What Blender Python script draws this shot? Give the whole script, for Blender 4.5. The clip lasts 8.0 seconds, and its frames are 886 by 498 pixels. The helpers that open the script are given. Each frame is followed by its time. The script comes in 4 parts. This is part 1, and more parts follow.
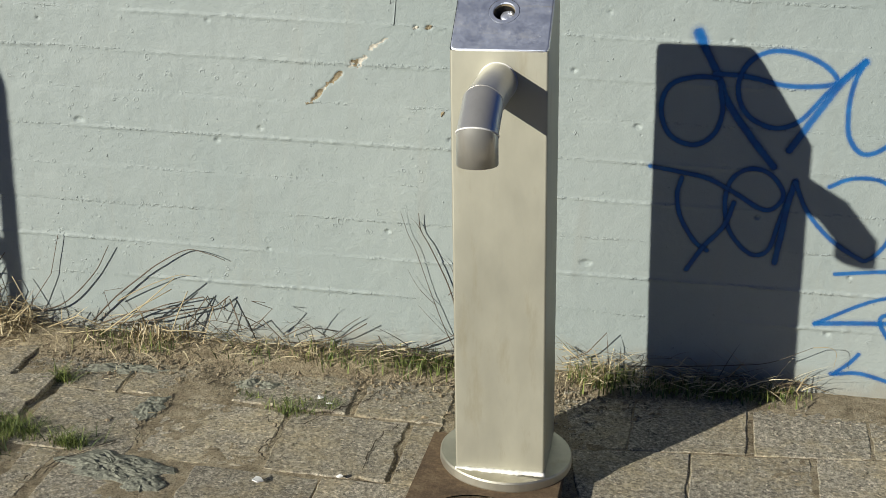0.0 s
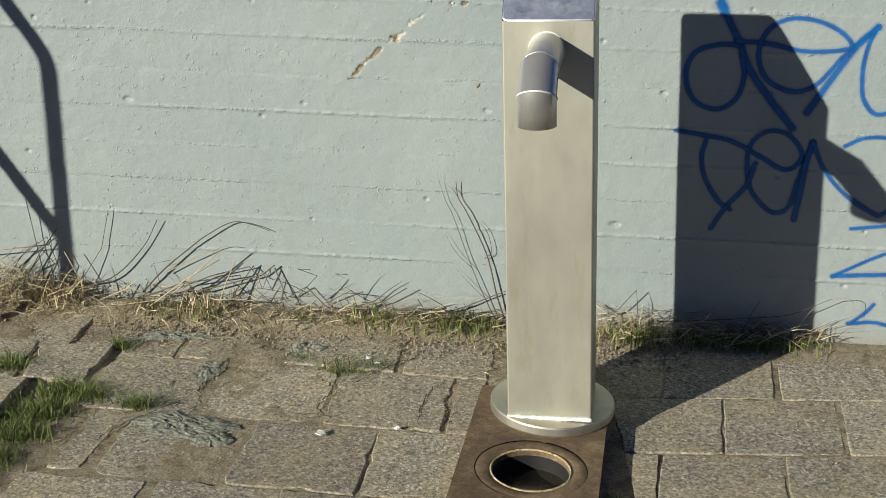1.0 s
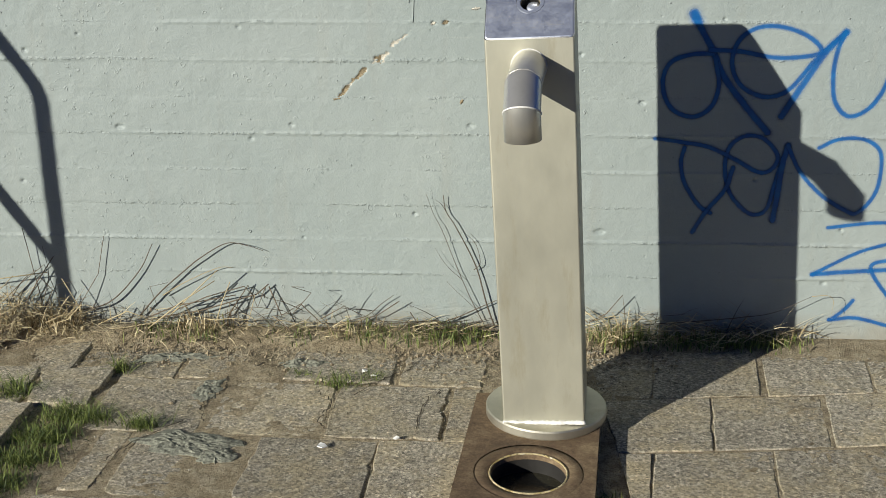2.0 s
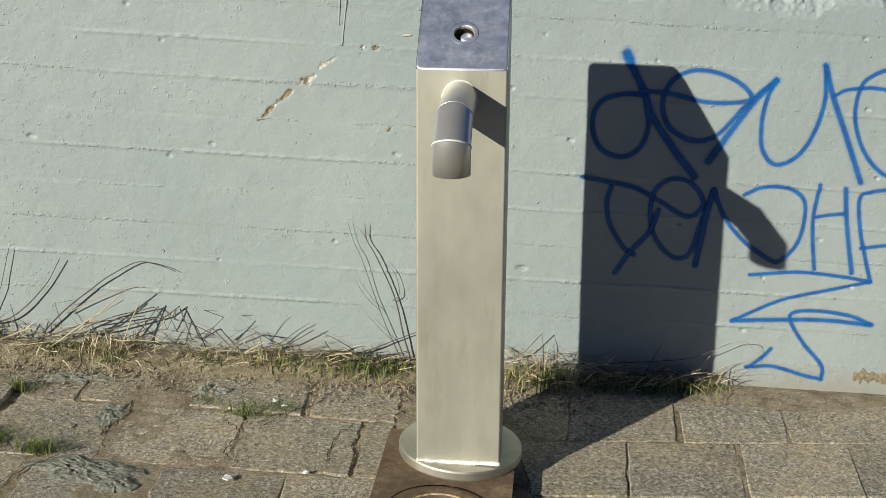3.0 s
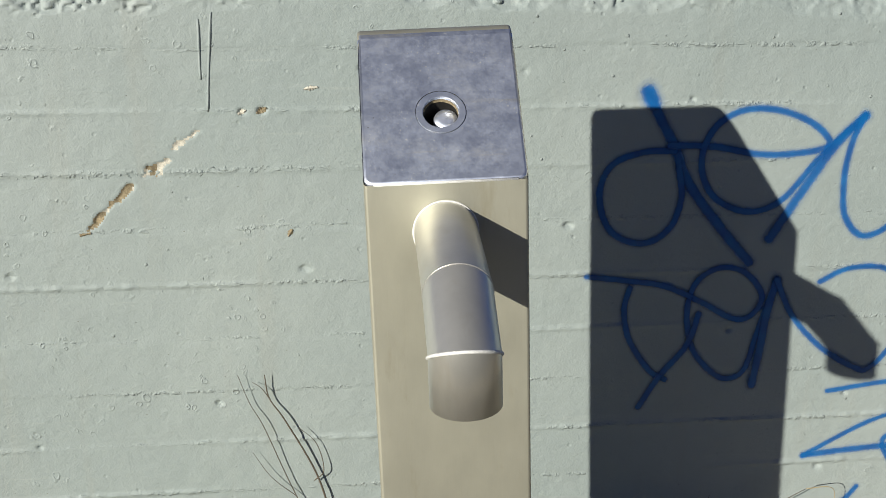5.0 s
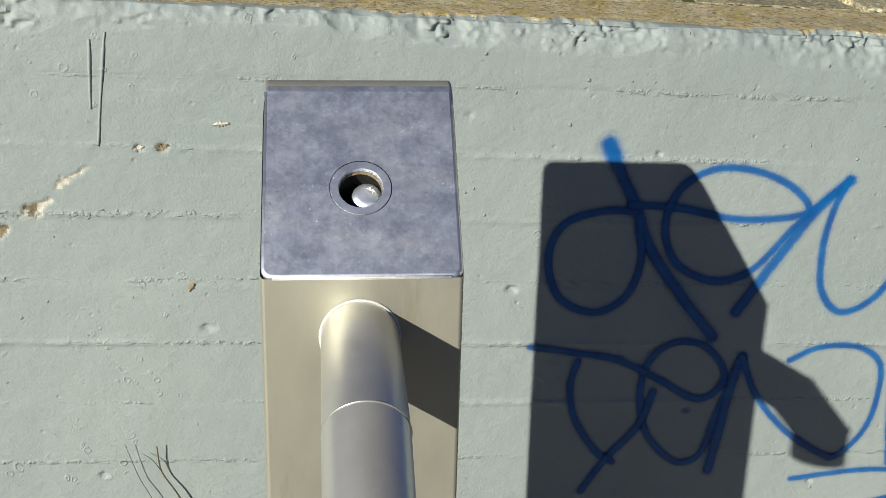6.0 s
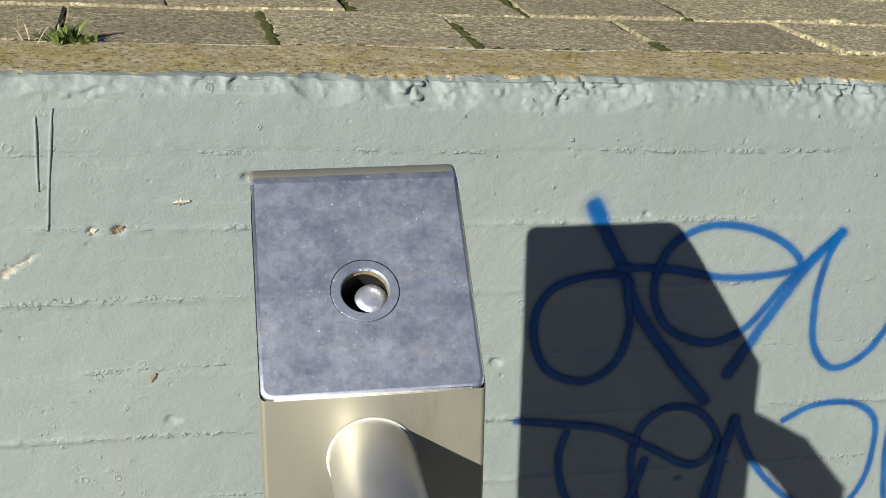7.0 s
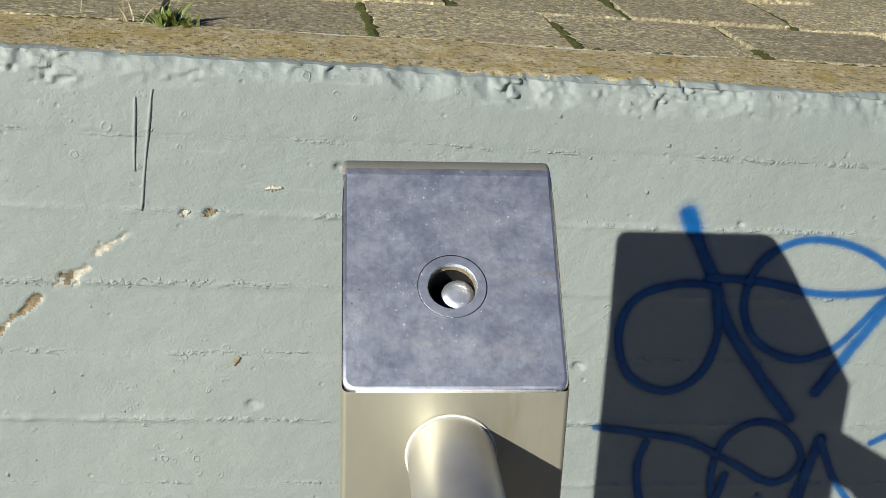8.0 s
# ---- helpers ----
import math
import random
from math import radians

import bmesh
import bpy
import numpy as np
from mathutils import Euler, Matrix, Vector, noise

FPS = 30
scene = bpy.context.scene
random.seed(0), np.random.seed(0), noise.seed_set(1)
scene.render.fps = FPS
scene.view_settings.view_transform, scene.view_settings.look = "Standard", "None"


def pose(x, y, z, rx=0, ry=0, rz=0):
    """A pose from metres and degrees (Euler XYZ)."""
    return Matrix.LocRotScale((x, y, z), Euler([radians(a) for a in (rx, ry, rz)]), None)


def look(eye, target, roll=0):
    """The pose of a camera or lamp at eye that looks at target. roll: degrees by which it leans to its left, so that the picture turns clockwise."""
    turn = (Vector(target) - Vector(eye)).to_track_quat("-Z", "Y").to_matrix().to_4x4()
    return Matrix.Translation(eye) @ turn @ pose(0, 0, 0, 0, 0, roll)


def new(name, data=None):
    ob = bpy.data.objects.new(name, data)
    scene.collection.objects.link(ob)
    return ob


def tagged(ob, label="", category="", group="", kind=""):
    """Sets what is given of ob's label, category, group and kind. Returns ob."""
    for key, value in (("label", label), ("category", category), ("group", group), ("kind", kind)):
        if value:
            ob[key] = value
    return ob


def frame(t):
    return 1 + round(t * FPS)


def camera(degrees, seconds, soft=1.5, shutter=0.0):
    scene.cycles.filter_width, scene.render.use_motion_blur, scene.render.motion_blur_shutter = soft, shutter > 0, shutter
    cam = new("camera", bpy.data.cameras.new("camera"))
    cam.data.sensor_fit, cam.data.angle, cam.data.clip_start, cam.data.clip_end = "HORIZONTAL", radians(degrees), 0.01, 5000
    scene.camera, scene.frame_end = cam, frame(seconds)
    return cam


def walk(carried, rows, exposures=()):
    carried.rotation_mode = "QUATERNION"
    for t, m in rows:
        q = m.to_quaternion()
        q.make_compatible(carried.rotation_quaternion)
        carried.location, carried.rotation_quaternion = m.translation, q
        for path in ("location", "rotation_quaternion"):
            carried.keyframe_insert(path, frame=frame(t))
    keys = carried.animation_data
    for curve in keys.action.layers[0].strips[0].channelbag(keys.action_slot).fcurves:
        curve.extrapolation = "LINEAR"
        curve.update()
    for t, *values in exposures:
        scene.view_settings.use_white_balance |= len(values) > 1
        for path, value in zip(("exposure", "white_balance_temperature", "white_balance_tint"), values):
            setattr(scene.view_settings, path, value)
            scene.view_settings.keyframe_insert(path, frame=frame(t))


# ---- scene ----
cam = camera(38.3, 8.0, soft=0.8)
PATH = [
    (0, (0.187, -2.969, 1.432), (-0.007, -1.107, 0.73), 2.2),
    (0.5, (0.164, -3.046, 1.436), (0.063, -1.191, 0.694), 2.2),
    (1, (0.034, -3.158, 1.431), (-0.113, -1.297, 0.712), 1.3),
    (1.2, (0.023, -3.222, 1.433), (-0.179, -1.366, 0.715), -1.2),
    (1.5, (0.006, -3.207, 1.461), (-0.105, -1.337, 0.76), -0.4),
    (2, (0.015, -3.238, 1.463), (-0.102, -1.368, 0.762), -0.5),
    (2.2, (0.01, -3.227, 1.47), (-0.066, -1.344, 0.8), 0.8),
    (3.3, (-0.003, -3.072, 1.442), (0.014, -1.184, 0.781), 3.6),
    (3.5, (0.01, -2.955, 1.413), (0.062, -1.061, 0.773), 1.7),
    (4, (0.034, -2.633, 1.389), (0.108, -0.743, 0.739), 2.7),
    (4.5, (-0.065, -2.304, 1.34), (0.015, -0.427, 0.654), 3.9),
    (5, (-0.159, -1.972, 1.398), (0.1, -0.126, 0.672), 1.4),
    (5.2, (-0.143, -1.901, 1.402), (0.202, -0.083, 0.642), 2.8),
    (6.3, (-0.093, -1.615, 1.418), (0.252, 0.212, 0.682), 5.4),
    (6.5, (-0.12, -1.573, 1.42), (0.286, 0.246, 0.694), 4.3),
    (7, (-0.156, -1.538, 1.433), (0.313, 0.272, 0.724), 4.1),
    (7.5, (-0.168, -1.53, 1.442), (0.3, 0.294, 0.767), 6.3),
    (8, (-0.158, -1.528, 1.428), (0.181, 0.306, 0.706), 5.7),
]
walk(cam, [(t, look(eye, target, roll)) for t, eye, target, roll in PATH])

# ---- light ----
scene.view_settings.exposure = 0.1
SUN = Vector((0.979, 1.0, -0.507)).normalized()
ELEV = math.asin(-SUN.z)
sun = new("sun", bpy.data.lights.new("sun", "SUN"))
sun.data.energy, sun.data.angle, sun.data.color = 5.6, radians(0.5), (0.985, 0.955, 0.845)
sun.matrix_world = look((-6, -6, 4), Vector((-6, -6, 4)) + SUN)
world = bpy.data.worlds.new("sky")
scene.world = world
world.use_nodes = True
wn = world.node_tree
sky = wn.nodes.new("ShaderNodeTexSky")
sky.sky_type, sky.sun_disc = "NISHITA", False
sky.sun_elevation, sky.sun_rotation = ELEV, math.atan2(-SUN.x, -SUN.y) % (2 * math.pi)
sky.dust_density, sky.ozone_density = 0.15, 5.0
wn.nodes["Background"].inputs["Strength"].default_value = 0.0205
deep = wn.nodes.new("ShaderNodeMix")
deep.data_type, deep.blend_type = "RGBA", "MULTIPLY"
deep.inputs[0].default_value = 1.0
deep.inputs[7].default_value = (0.74, 0.92, 1.62, 1)
wn.links.new(sky.outputs[0], deep.inputs[6])
wn.links.new(deep.outputs[2], wn.nodes["Background"].inputs["Color"])

# The plan below is drawn in units of 0.88 m (one paving slab is 0.345 units, 0.30 m).
U = 0.88
WALL_TOP = 1.203
RNG = np.random.default_rng(7)
rnd = random.Random(5)


# ---- materials ----
class Mat:
    """A node material under construction."""

    def __init__(self, name, rough=0.8, metal=0.0):
        self.m = bpy.data.materials.new(name)
        self.m.use_nodes = True
        self.t = self.m.node_tree
        self.bsdf = self.t.nodes["Principled BSDF"]
        self.bsdf.inputs["Roughness"].default_value = rough
        self.bsdf.inputs["Metallic"].default_value = metal
        self.coord = self.t.nodes.new("ShaderNodeTexCoord").outputs["Object"]

    def node(self, kind, **ins):
        n = self.t.nodes.new(kind)
        for k, v in ins.items():
            self.put(n.inputs[k.replace("_", " ")], v)
        return n

    def put(self, socket, v):
        if isinstance(v, bpy.types.NodeSocket):
            self.t.links.new(v, socket)
        else:
            socket.default_value = v

    def stretch(self, x, y, z, jitter=False):
        n = self.node("ShaderNodeMapping", Vector=self.coord, Scale=(x, y, z))
        if jitter:
            info = self.node("ShaderNodeObjectInfo")
            mul = self.node("ShaderNodeVectorMath", Vector=info.outputs["Location"])
            self.put(n.inputs["Location"], mul.outputs[0])
        return n.outputs[0]

    def noise(self, scale, detail=6.0, rough=0.6, vec=None, dist=0.0):
        n = self.node("ShaderNodeTexNoise", Vector=vec or self.coord, Scale=scale, Detail=detail, Roughness=rough, Distortion=dist)
        return n.outputs["Fac"]

    def voro(self, scale, vec=None, feature="F1"):
        n = self.node("ShaderNodeTexVoronoi", Vector=vec or self.coord, Scale=scale)
        n.feature = feature
        return n.outputs["Distance"]

    def ramp(self, fac, *stops):
        n = self.node("ShaderNodeValToRGB", Fac=fac)
        el = n.color_ramp.elements
        while len(el) < len(stops):
            el.new(0.5)
        for e, (p, c) in zip(el, stops):
            e.position = p
            e.color = (*c, 1) if isinstance(c, tuple) else (c, c, c, 1)
        return n.outputs["Color"]

    def mix(self, fac, a, b, how="MIX"):
        n = self.t.nodes.new("ShaderNodeMix")
        n.data_type, n.blend_type = "RGBA", how
        for i, v in ((0, fac), (6, a), (7, b)):
            if isinstance(v, tuple) and len(v) == 3:
                v = (*v, 1)
            self.put(n.inputs[i], v)
        return n.outputs[2]

    def math(self, op, a, b=0.0):
        n = self.t.nodes.new("ShaderNodeMath")
        n.operation = op
        self.put(n.inputs[0], a)
        self.put(n.inputs[1], b)
        return n.outputs[0]

    def colour(self, c):
        self.put(self.bsdf.inputs["Base Color"], (*c, 1) if isinstance(c, tuple) else c)
        return self

    def rough(self, v):
        self.put(self.bsdf.inputs["Roughness"], v)
        return self

    def bump(self, height, strength=0.5, dist=0.002):
        last = self.bsdf.inputs["Normal"]
        prev = last.links[0].from_socket if last.links else None
        n = self.node("ShaderNodeBump", Height=height, Strength=strength, Distance=dist)
        if prev:
            self.put(n.inputs["Normal"], prev)
        self.put(last, n.outputs[0])
        return self


def wall_paint():
    k = Mat("grey_wall_paint", 0.62)
    big = k.noise(1.6, 4)
    mid = k.noise(9, 5)
    c = k.mix(k.ramp(big, (0.35, 0.0), (0.68, 1.0)), (0.285, 0.33, 0.322), (0.33, 0.37, 0.358))
    c = k.mix(k.ramp(mid, (0.5, 0.0), (0.75, 0.35)), c, (0.255, 0.29, 0.28))
    drip = k.noise(3.0, 5, vec=k.stretch(5, 1, 0.5))
    c = k.mix(k.ramp(drip, (0.56, 0.0), (0.75, 0.28)), c, (0.3, 0.3, 0.26))
    xyz = k.node("ShaderNodeSeparateXYZ", Vector=k.coord)
    low, along = xyz.outputs["Z"], xyz.outputs["X"]
    splash = k.math("ADD", low, k.math("MULTIPLY", k.noise(14, 6), 0.16))
    c = k.mix(k.ramp(splash, (0.08, 0.55), (0.17, 0.0)), c, (0.3, 0.265, 0.2))
    # thin scuffs where the top coat is rubbed paler
    rub = k.noise(11, 6, 0.75, vec=k.stretch(0.35, 1, 4.0))
    c = k.mix(k.ramp(rub, (0.6, 0.0), (0.72, 0.4)), c, (0.39, 0.42, 0.4))
    # specks of dirt and pinholes
    c = k.mix(k.ramp(k.voro(38, vec=k.stretch(1, 1, 1.3)), (0.025, 0.85), (0.05, 0.0)), c, (0.12, 0.11, 0.09))
    k.colour(c)
    k.rough(k.ramp(mid, (0.3, 0.5), (0.7, 0.72)))
    # round blisters in the film, most of them burst on one side
    tint = k.node("ShaderNodeTexNoise", Vector=k.coord, Scale=55.0, Detail=3.0).outputs["Color"]
    bent = k.mix(0.014, k.coord, tint)
    side = k.ramp(k.noise(40, 3), (0.46, 0.0), (0.56, 1.0))
    spread = k.math("ADD", k.noise(3.4, 3), k.math("MULTIPLY", along, -0.14))
    where = k.ramp(spread, (0.52, 0.0), (0.62, 1.0))
    for size, wide, dist in ((52, 0.09, 0.0012), (38, 0.08, 0.0014)):
        cell = k.node("ShaderNodeTexVoronoi", Vector=bent, Scale=float(size))
        pick = k.node("ShaderNodeSeparateColor", Color=cell.outputs["Color"])
        rim = k.math("ADD", k.math("MULTIPLY", pick.outputs["Red"], 0.16), 0.1)
        off = k.math("ABSOLUTE", k.math("SUBTRACT", cell.outputs["Distance"], rim))
        ring = k.ramp(off, (0.0, 1.0), (wide, 0.0))
        some = k.ramp(pick.outputs["Green"], (0.3, 0.0), (0.34, 1.0))
        ring = k.mix(side, (0.0, 0.0, 0.0), ring)
        ring = k.mix(some, (0.0, 0.0, 0.0), ring)
        k.bump(k.mix(where, (0.0, 0.0, 0.0), ring), 0.8, dist)
    pock = k.ramp(k.voro(26), (0.03, 0.0), (0.1, 1.0))
    k.bump(pock, 0.45, 0.002)
    # crusted lips and open seams left by the shuttering boards
    up = k.math("ADD", low, k.math("MULTIPLY", k.math("SUBTRACT", k.noise(2.2, 2), 0.5), 0.012))
    line = k.math("PINGPONG", k.math("SUBTRACT", up, 0.085 * U), 0.1125 * U / 2)
    jag = k.math("ADD", line, k.math("MULTIPLY", k.math("SUBTRACT", k.noise(150, 5, 0.6, vec=k.stretch(0.6, 1, 0.6)), 0.5), 0.009))
    ridge = k.ramp(k.math("MULTIPLY", jag, 100.0), (0.1, 1.0), (0.5, 0.0))
    broken = k.ramp(k.noise(3.2, 5, 0.75, vec=k.stretch(1, 1, 6)), (0.5, 0.0), (0.57, 1.0))
    crumb = k.ramp(k.noise(70, 3, 0.6), (0.44, 0.0), (0.6, 1.0))
    k.bump(k.mix(broken, (0.0, 0.0, 0.0), k.mix(1.0, ridge, crumb, "MULTIPLY")), 0.7, 0.0028)
    seam = k.ramp(k.noise(2.1, 3, 0.6, vec=k.stretch(0.8, 1, 9)), (0.5, 0.0), (0.66, 1.0))
    k.bump(k.mix(seam, (1.0, 1.0, 1.0), k.ramp(k.math("MULTIPLY", jag, 100.0), (0.02, 0.0), (0.12, 1.0))), 0.15, 0.0015)
    scab = k.ramp(k.math("ADD", k.voro(34), k.math("MULTIPLY", k.noise(120, 4), 0.35)), (0.2, 1.0), (0.27, 0.0))
    k.bump(k.mix(k.ramp(k.noise(2.6, 3), (0.5, 0.0), (0.6, 1.0)), (0.0, 0.0, 0.0), scab), 0.8, 0.003)
    crest = k.ramp(k.math("ADD", low, k.math("MULTIPLY", k.math("SUBTRACT", k.noise(9, 5, 0.7), 0.5), 0.1)), (WALL_TOP * U - 0.04, 0.0), (WALL_TOP * U - 0.012, 1.0))
    spalled = k.ramp(k.noise(55, 7, 0.7), (0.42, 0.0), (0.5, 0.6), (0.6, 1.0))
    k.bump(k.mix(crest, (0.5, 0.5, 0.5), spalled), 0.9, 0.007)
    # trowel drag, roller grain and fine tooth
    k.bump(k.noise(24, 6, 0.65, vec=k.stretch(0.8, 1, 1.2)), 0.3, 0.005)
    k.bump(k.noise(75, 8, 0.7, vec=k.stretch(0.9, 1, 1.1)), 0.4, 0.004)
    k.bump(k.noise(260, 4), 0.3, 0.0014)
    return k.m


def cap_concrete():
    k = Mat("lichen_concrete", 0.92)
    n1, n2 = k.noise(22, 8, 0.75), k.noise(75, 7, 0.85)
    c = k.ramp(n2, (0.3, (0.22, 0.17, 0.09)), (0.45, (0.55, 0.45, 0.24)), (0.55, (0.72, 0.62, 0.38)), (0.66, (0.9, 0.86, 0.72)))
    c = k.mix(k.ramp(n1, (0.48, 0.0), (0.6, 0.75)), c, (0.5, 0.37, 0.09))
    c = k.mix(k.ramp(k.noise(7, 4), (0.55, 0.0), (0.7, 0.5)), c, (0.3, 0.24, 0.15))
    c = k.mix(k.ramp(k.noise(130, 3, 0.6), (0.36, 0.8), (0.46, 0.0)), c, (0.12, 0.085, 0.04))
    return k.colour(c).bump(n2, 0.6, 0.004).bump(k.noise(300, 3), 0.5, 0.002).m


def slab_concrete(name, tone):
    k = Mat(name, 0.9)
    info = k.node("ShaderNodeObjectInfo").outputs["Random"]
    off = k.node("ShaderNodeVectorMath", Vector=k.coord)
    k.put(off.inputs[1], k.node("ShaderNodeCombineXYZ", X=k.math("MULTIPLY", info, 37.0), Y=k.math("MULTIPLY", info, 91.0)).outputs[0])
    v = off.outputs[0]
    fine, mid, big = k.noise(125, 6, 0.9, v), k.noise(26, 8, 0.7, v), k.noise(5, 4, 0.6, v)
    c = k.mix(k.ramp(fine, (0.43, 0.0), (0.57, 1.0)), tuple(x * 0.45 for x in tone), tuple(x * 1.5 for x in tone))
    c = k.mix(k.ramp(k.noise(90, 4, 0.7, v), (0.35, 0.6), (0.48, 0.0)), c, tuple(x * 0.3 for x in tone))
    c = k.mix(k.ramp(mid, (0.42, 0.0), (0.7, 0.6)), c, tuple(x * y for x, y in zip(tone, (0.6, 0.58, 0.55))))
    sand = k.ramp(k.math("ADD", k.math("MULTIPLY", big, 0.6), k.math("MULTIPLY", mid, 0.4)), (0.46, 0.0), (0.6, 0.8))
    c = k.mix(sand, c, (0.5, 0.42, 0.27))
    grain = k.node("ShaderNodeTexVoronoi", Vector=v, Scale=190.0).outputs["Color"]
    shade = k.ramp(k.node("ShaderNodeSeparateColor", Color=grain).outputs["Red"], (0.0, 0.45), (0.5, 0.95), (0.9, 1.25), (1.0, 1.7))
    c = k.mix(0.85, c, shade, "MULTIPLY")
    c = k.mix(0.75, c, k.ramp(info, (0.0, 0.68), (1.0, 1.0)), "MULTIPLY")
    c = k.mix(k.ramp(k.voro(150, v), (0.06, 0.7), (0.16, 0.0)), c, (0.5, 0.45, 0.36))
    return k.colour(c).bump(fine, 0.8, 0.003).bump(mid, 0.5, 0.006).m


def soil():
    k = Mat("sandy_soil", 0.95)
    n, f = k.noise(16, 8, 0.7), k.noise(200, 5, 0.85)
    c = k.ramp(n, (0.3, (0.15, 0.115, 0.07)), (0.48, (0.4, 0.33, 0.215)), (0.7, (0.58, 0.5, 0.36)))
    c = k.mix(k.ramp(f, (0.4, 0.85), (0.5, 0.0)), c, (0.12, 0.09, 0.05))
    c = k.mix(k.ramp(k.voro(120), (0.07, 0.65), (0.13, 0.0)), c, (0.5, 0.46, 0.38))
    return k.colour(c).bump(f, 1.0, 0.006).bump(n, 0.8, 0.012).m


def steel(name, rough, tone, deep=0.82, stain=0.4):
    k = Mat(name, rough, 1.0)
    brush = k.noise(40, 4, 0.7, vec=k.stretch(12, 12, 0.35))
    smear = k.noise(7, 6, 0.65, vec=k.stretch(1, 1, 0.45))
    c = k.mix(k.ramp(smear, (0.35, 0.0), (0.7, 1.0)), tuple(x * deep for x in tone), tone)
    c = k.mix(k.ramp(k.noise(16, 7, 0.7, vec=k.stretch(1.6, 1, 0.35)), (0.55, 0.0), (0.75, stain)), c, tuple(x * y for x, y in zip(tone, (0.72, 0.66, 0.55))))
    k.colour(c)
    k.rough(k.math("ADD", k.math("MULTIPLY", smear, 0.2), rough - 0.1))
    k.bump(brush, 0.08, 0.001)
    return k


def sheet_steel():
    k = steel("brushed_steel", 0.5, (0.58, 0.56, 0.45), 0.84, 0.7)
    k.put(k.bsdf.inputs["Metallic"], 0.68)
    return k.m


def pipe_steel():
    k = steel("pipe_steel", 0.36, (0.76, 0.74, 0.68))
    k.put(k.bsdf.inputs["Metallic"], 0.74)
    return k.m


def top_steel():
    k = Mat("scratched_skyblue_steel", 0.42, 0.93)
    # both tones carry the blue of the reflected sky as painted colour
    cloud = k.noise(13, 6, 0.7)
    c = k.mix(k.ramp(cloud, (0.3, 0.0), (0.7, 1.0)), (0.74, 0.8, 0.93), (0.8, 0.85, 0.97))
    # dried water and finger grease
    c = k.mix(k.ramp(k.noise(21, 7, 0.75, vec=k.stretch(0.8, 1, 1)), (0.53, 0.0), (0.72, 0.4)), c, (0.82, 0.8, 0.76))
    smear = k.noise(14, 4, 0.6, vec=k.node("ShaderNodeMapping", Vector=k.stretch(0.35, 3, 3), Rotation=(0, 0, 0.2)).outputs[0])
    c = k.mix(k.ramp(smear, (0.6, 0.0), (0.7, 0.5)), c, (0.93, 0.88, 0.74))
    # small nicks whose glints are painted as near-white specks, and dark pits
    nick = k.ramp(k.math("ADD", k.voro(215), k.math("MULTIPLY", k.math("SUBTRACT", k.noise(90, 3), 0.5), 0.4)), (0.07, 1.0), (0.15, 0.0))
    gate = k.ramp(k.noise(17, 6, 0.7), (0.44, 0.0), (0.58, 1.0))
    c = k.mix(k.mix(gate, (0.0, 0.0, 0.0), nick), c, (1.0, 0.97, 0.88))
    pit = k.ramp(k.voro(70), (0.03, 0.8), (0.07, 0.0))
    c = k.mix(k.mix(k.ramp(k.noise(8, 3), (0.5, 0.0), (0.6, 1.0)), (0.0, 0.0, 0.0), pit), c, (0.25, 0.23, 0.2))
    k.colour(c)
    speck_metal = k.math("ADD", k.math("MULTIPLY", k.mix(gate, (0.0, 0.0, 0.0), nick), -0.4), 0.93)
    film = k.ramp(k.noise(21, 7, 0.75, vec=k.stretch(0.8, 1, 1)), (0.48, 0.0), (0.75, 0.12))
    k.put(k.bsdf.inputs["Metallic"], k.math("SUBTRACT", speck_metal, film))
    k.rough(k.ramp(k.noise(34, 8, 0.85), (0.35, 0.36), (0.65, 0.52)))
    scr = k.noise(34, 3, 0.5, vec=k.node("ShaderNodeMapping", Vector=k.stretch(14, 1.2, 1.2), Rotation=(0, 0, 0.7)).outputs[0])
    k.bump(scr, 0.07, 0.0006)
    k.bump(k.noise(120, 5, 0.7), 0.1, 0.0006)
    return k.m


def rust_iron():
    k = Mat("rusted_iron", 0.85, 0.15)
    n, f = k.noise(14, 8, 0.7), k.noise(150, 5, 0.8)
    c = k.ramp(n, (0.32, (0.08, 0.055, 0.035)), (0.5, (0.19, 0.13, 0.075)), (0.68, (0.33, 0.25, 0.15)))
    c = k.mix(k.ramp(f, (0.4, 0.5), (0.62, 0.0)), c, (0.06, 0.035, 0.02))
    return k.colour(c).bump(f, 0.6, 0.002).bump(n, 0.4, 0.004).m


def spray_paint():
    k = Mat("blue_spray_paint", 0.5)
    uv = k.node("ShaderNodeTexCoord").outputs["UV"]
    across = k.node("ShaderNodeSeparateXYZ", Vector=uv).outputs["X"]
    tail = k.node("ShaderNodeSeparateXYZ", Vector=uv).outputs["Y"]
    side = k.math("SUBTRACT", across, 0.5)
    edge = k.math("SQRT", k.math("ADD", k.math("MULTIPLY", side, side), k.math("MULTIPLY", tail, tail)))
    speck = k.noise(700, 3, 0.7)
    wander = k.noise(45, 3)
    d = k.math("ADD", edge, k.math("MULTIPLY", k.math("SUBTRACT", speck, 0.5), 0.3))
    d = k.math("ADD", d, k.math("MULTIPLY", k.math("SUBTRACT", wander, 0.5), 0.12))
    k.put(k.bsdf.inputs["Alpha"], k.ramp(d, (0.1, 0.95), (0.2, 0.8), (0.3, 0.22), (0.48, 0.0)))
    k.colour(k.mix(k.ramp(k.noise(20, 4), (0.4, 0.0), (0.7, 1.0)), (0.0, 0.074, 0.27), (0.0, 0.125, 0.37)))
    return k.bump(k.noise(60, 8, 0.7), 0.25, 0.004).m


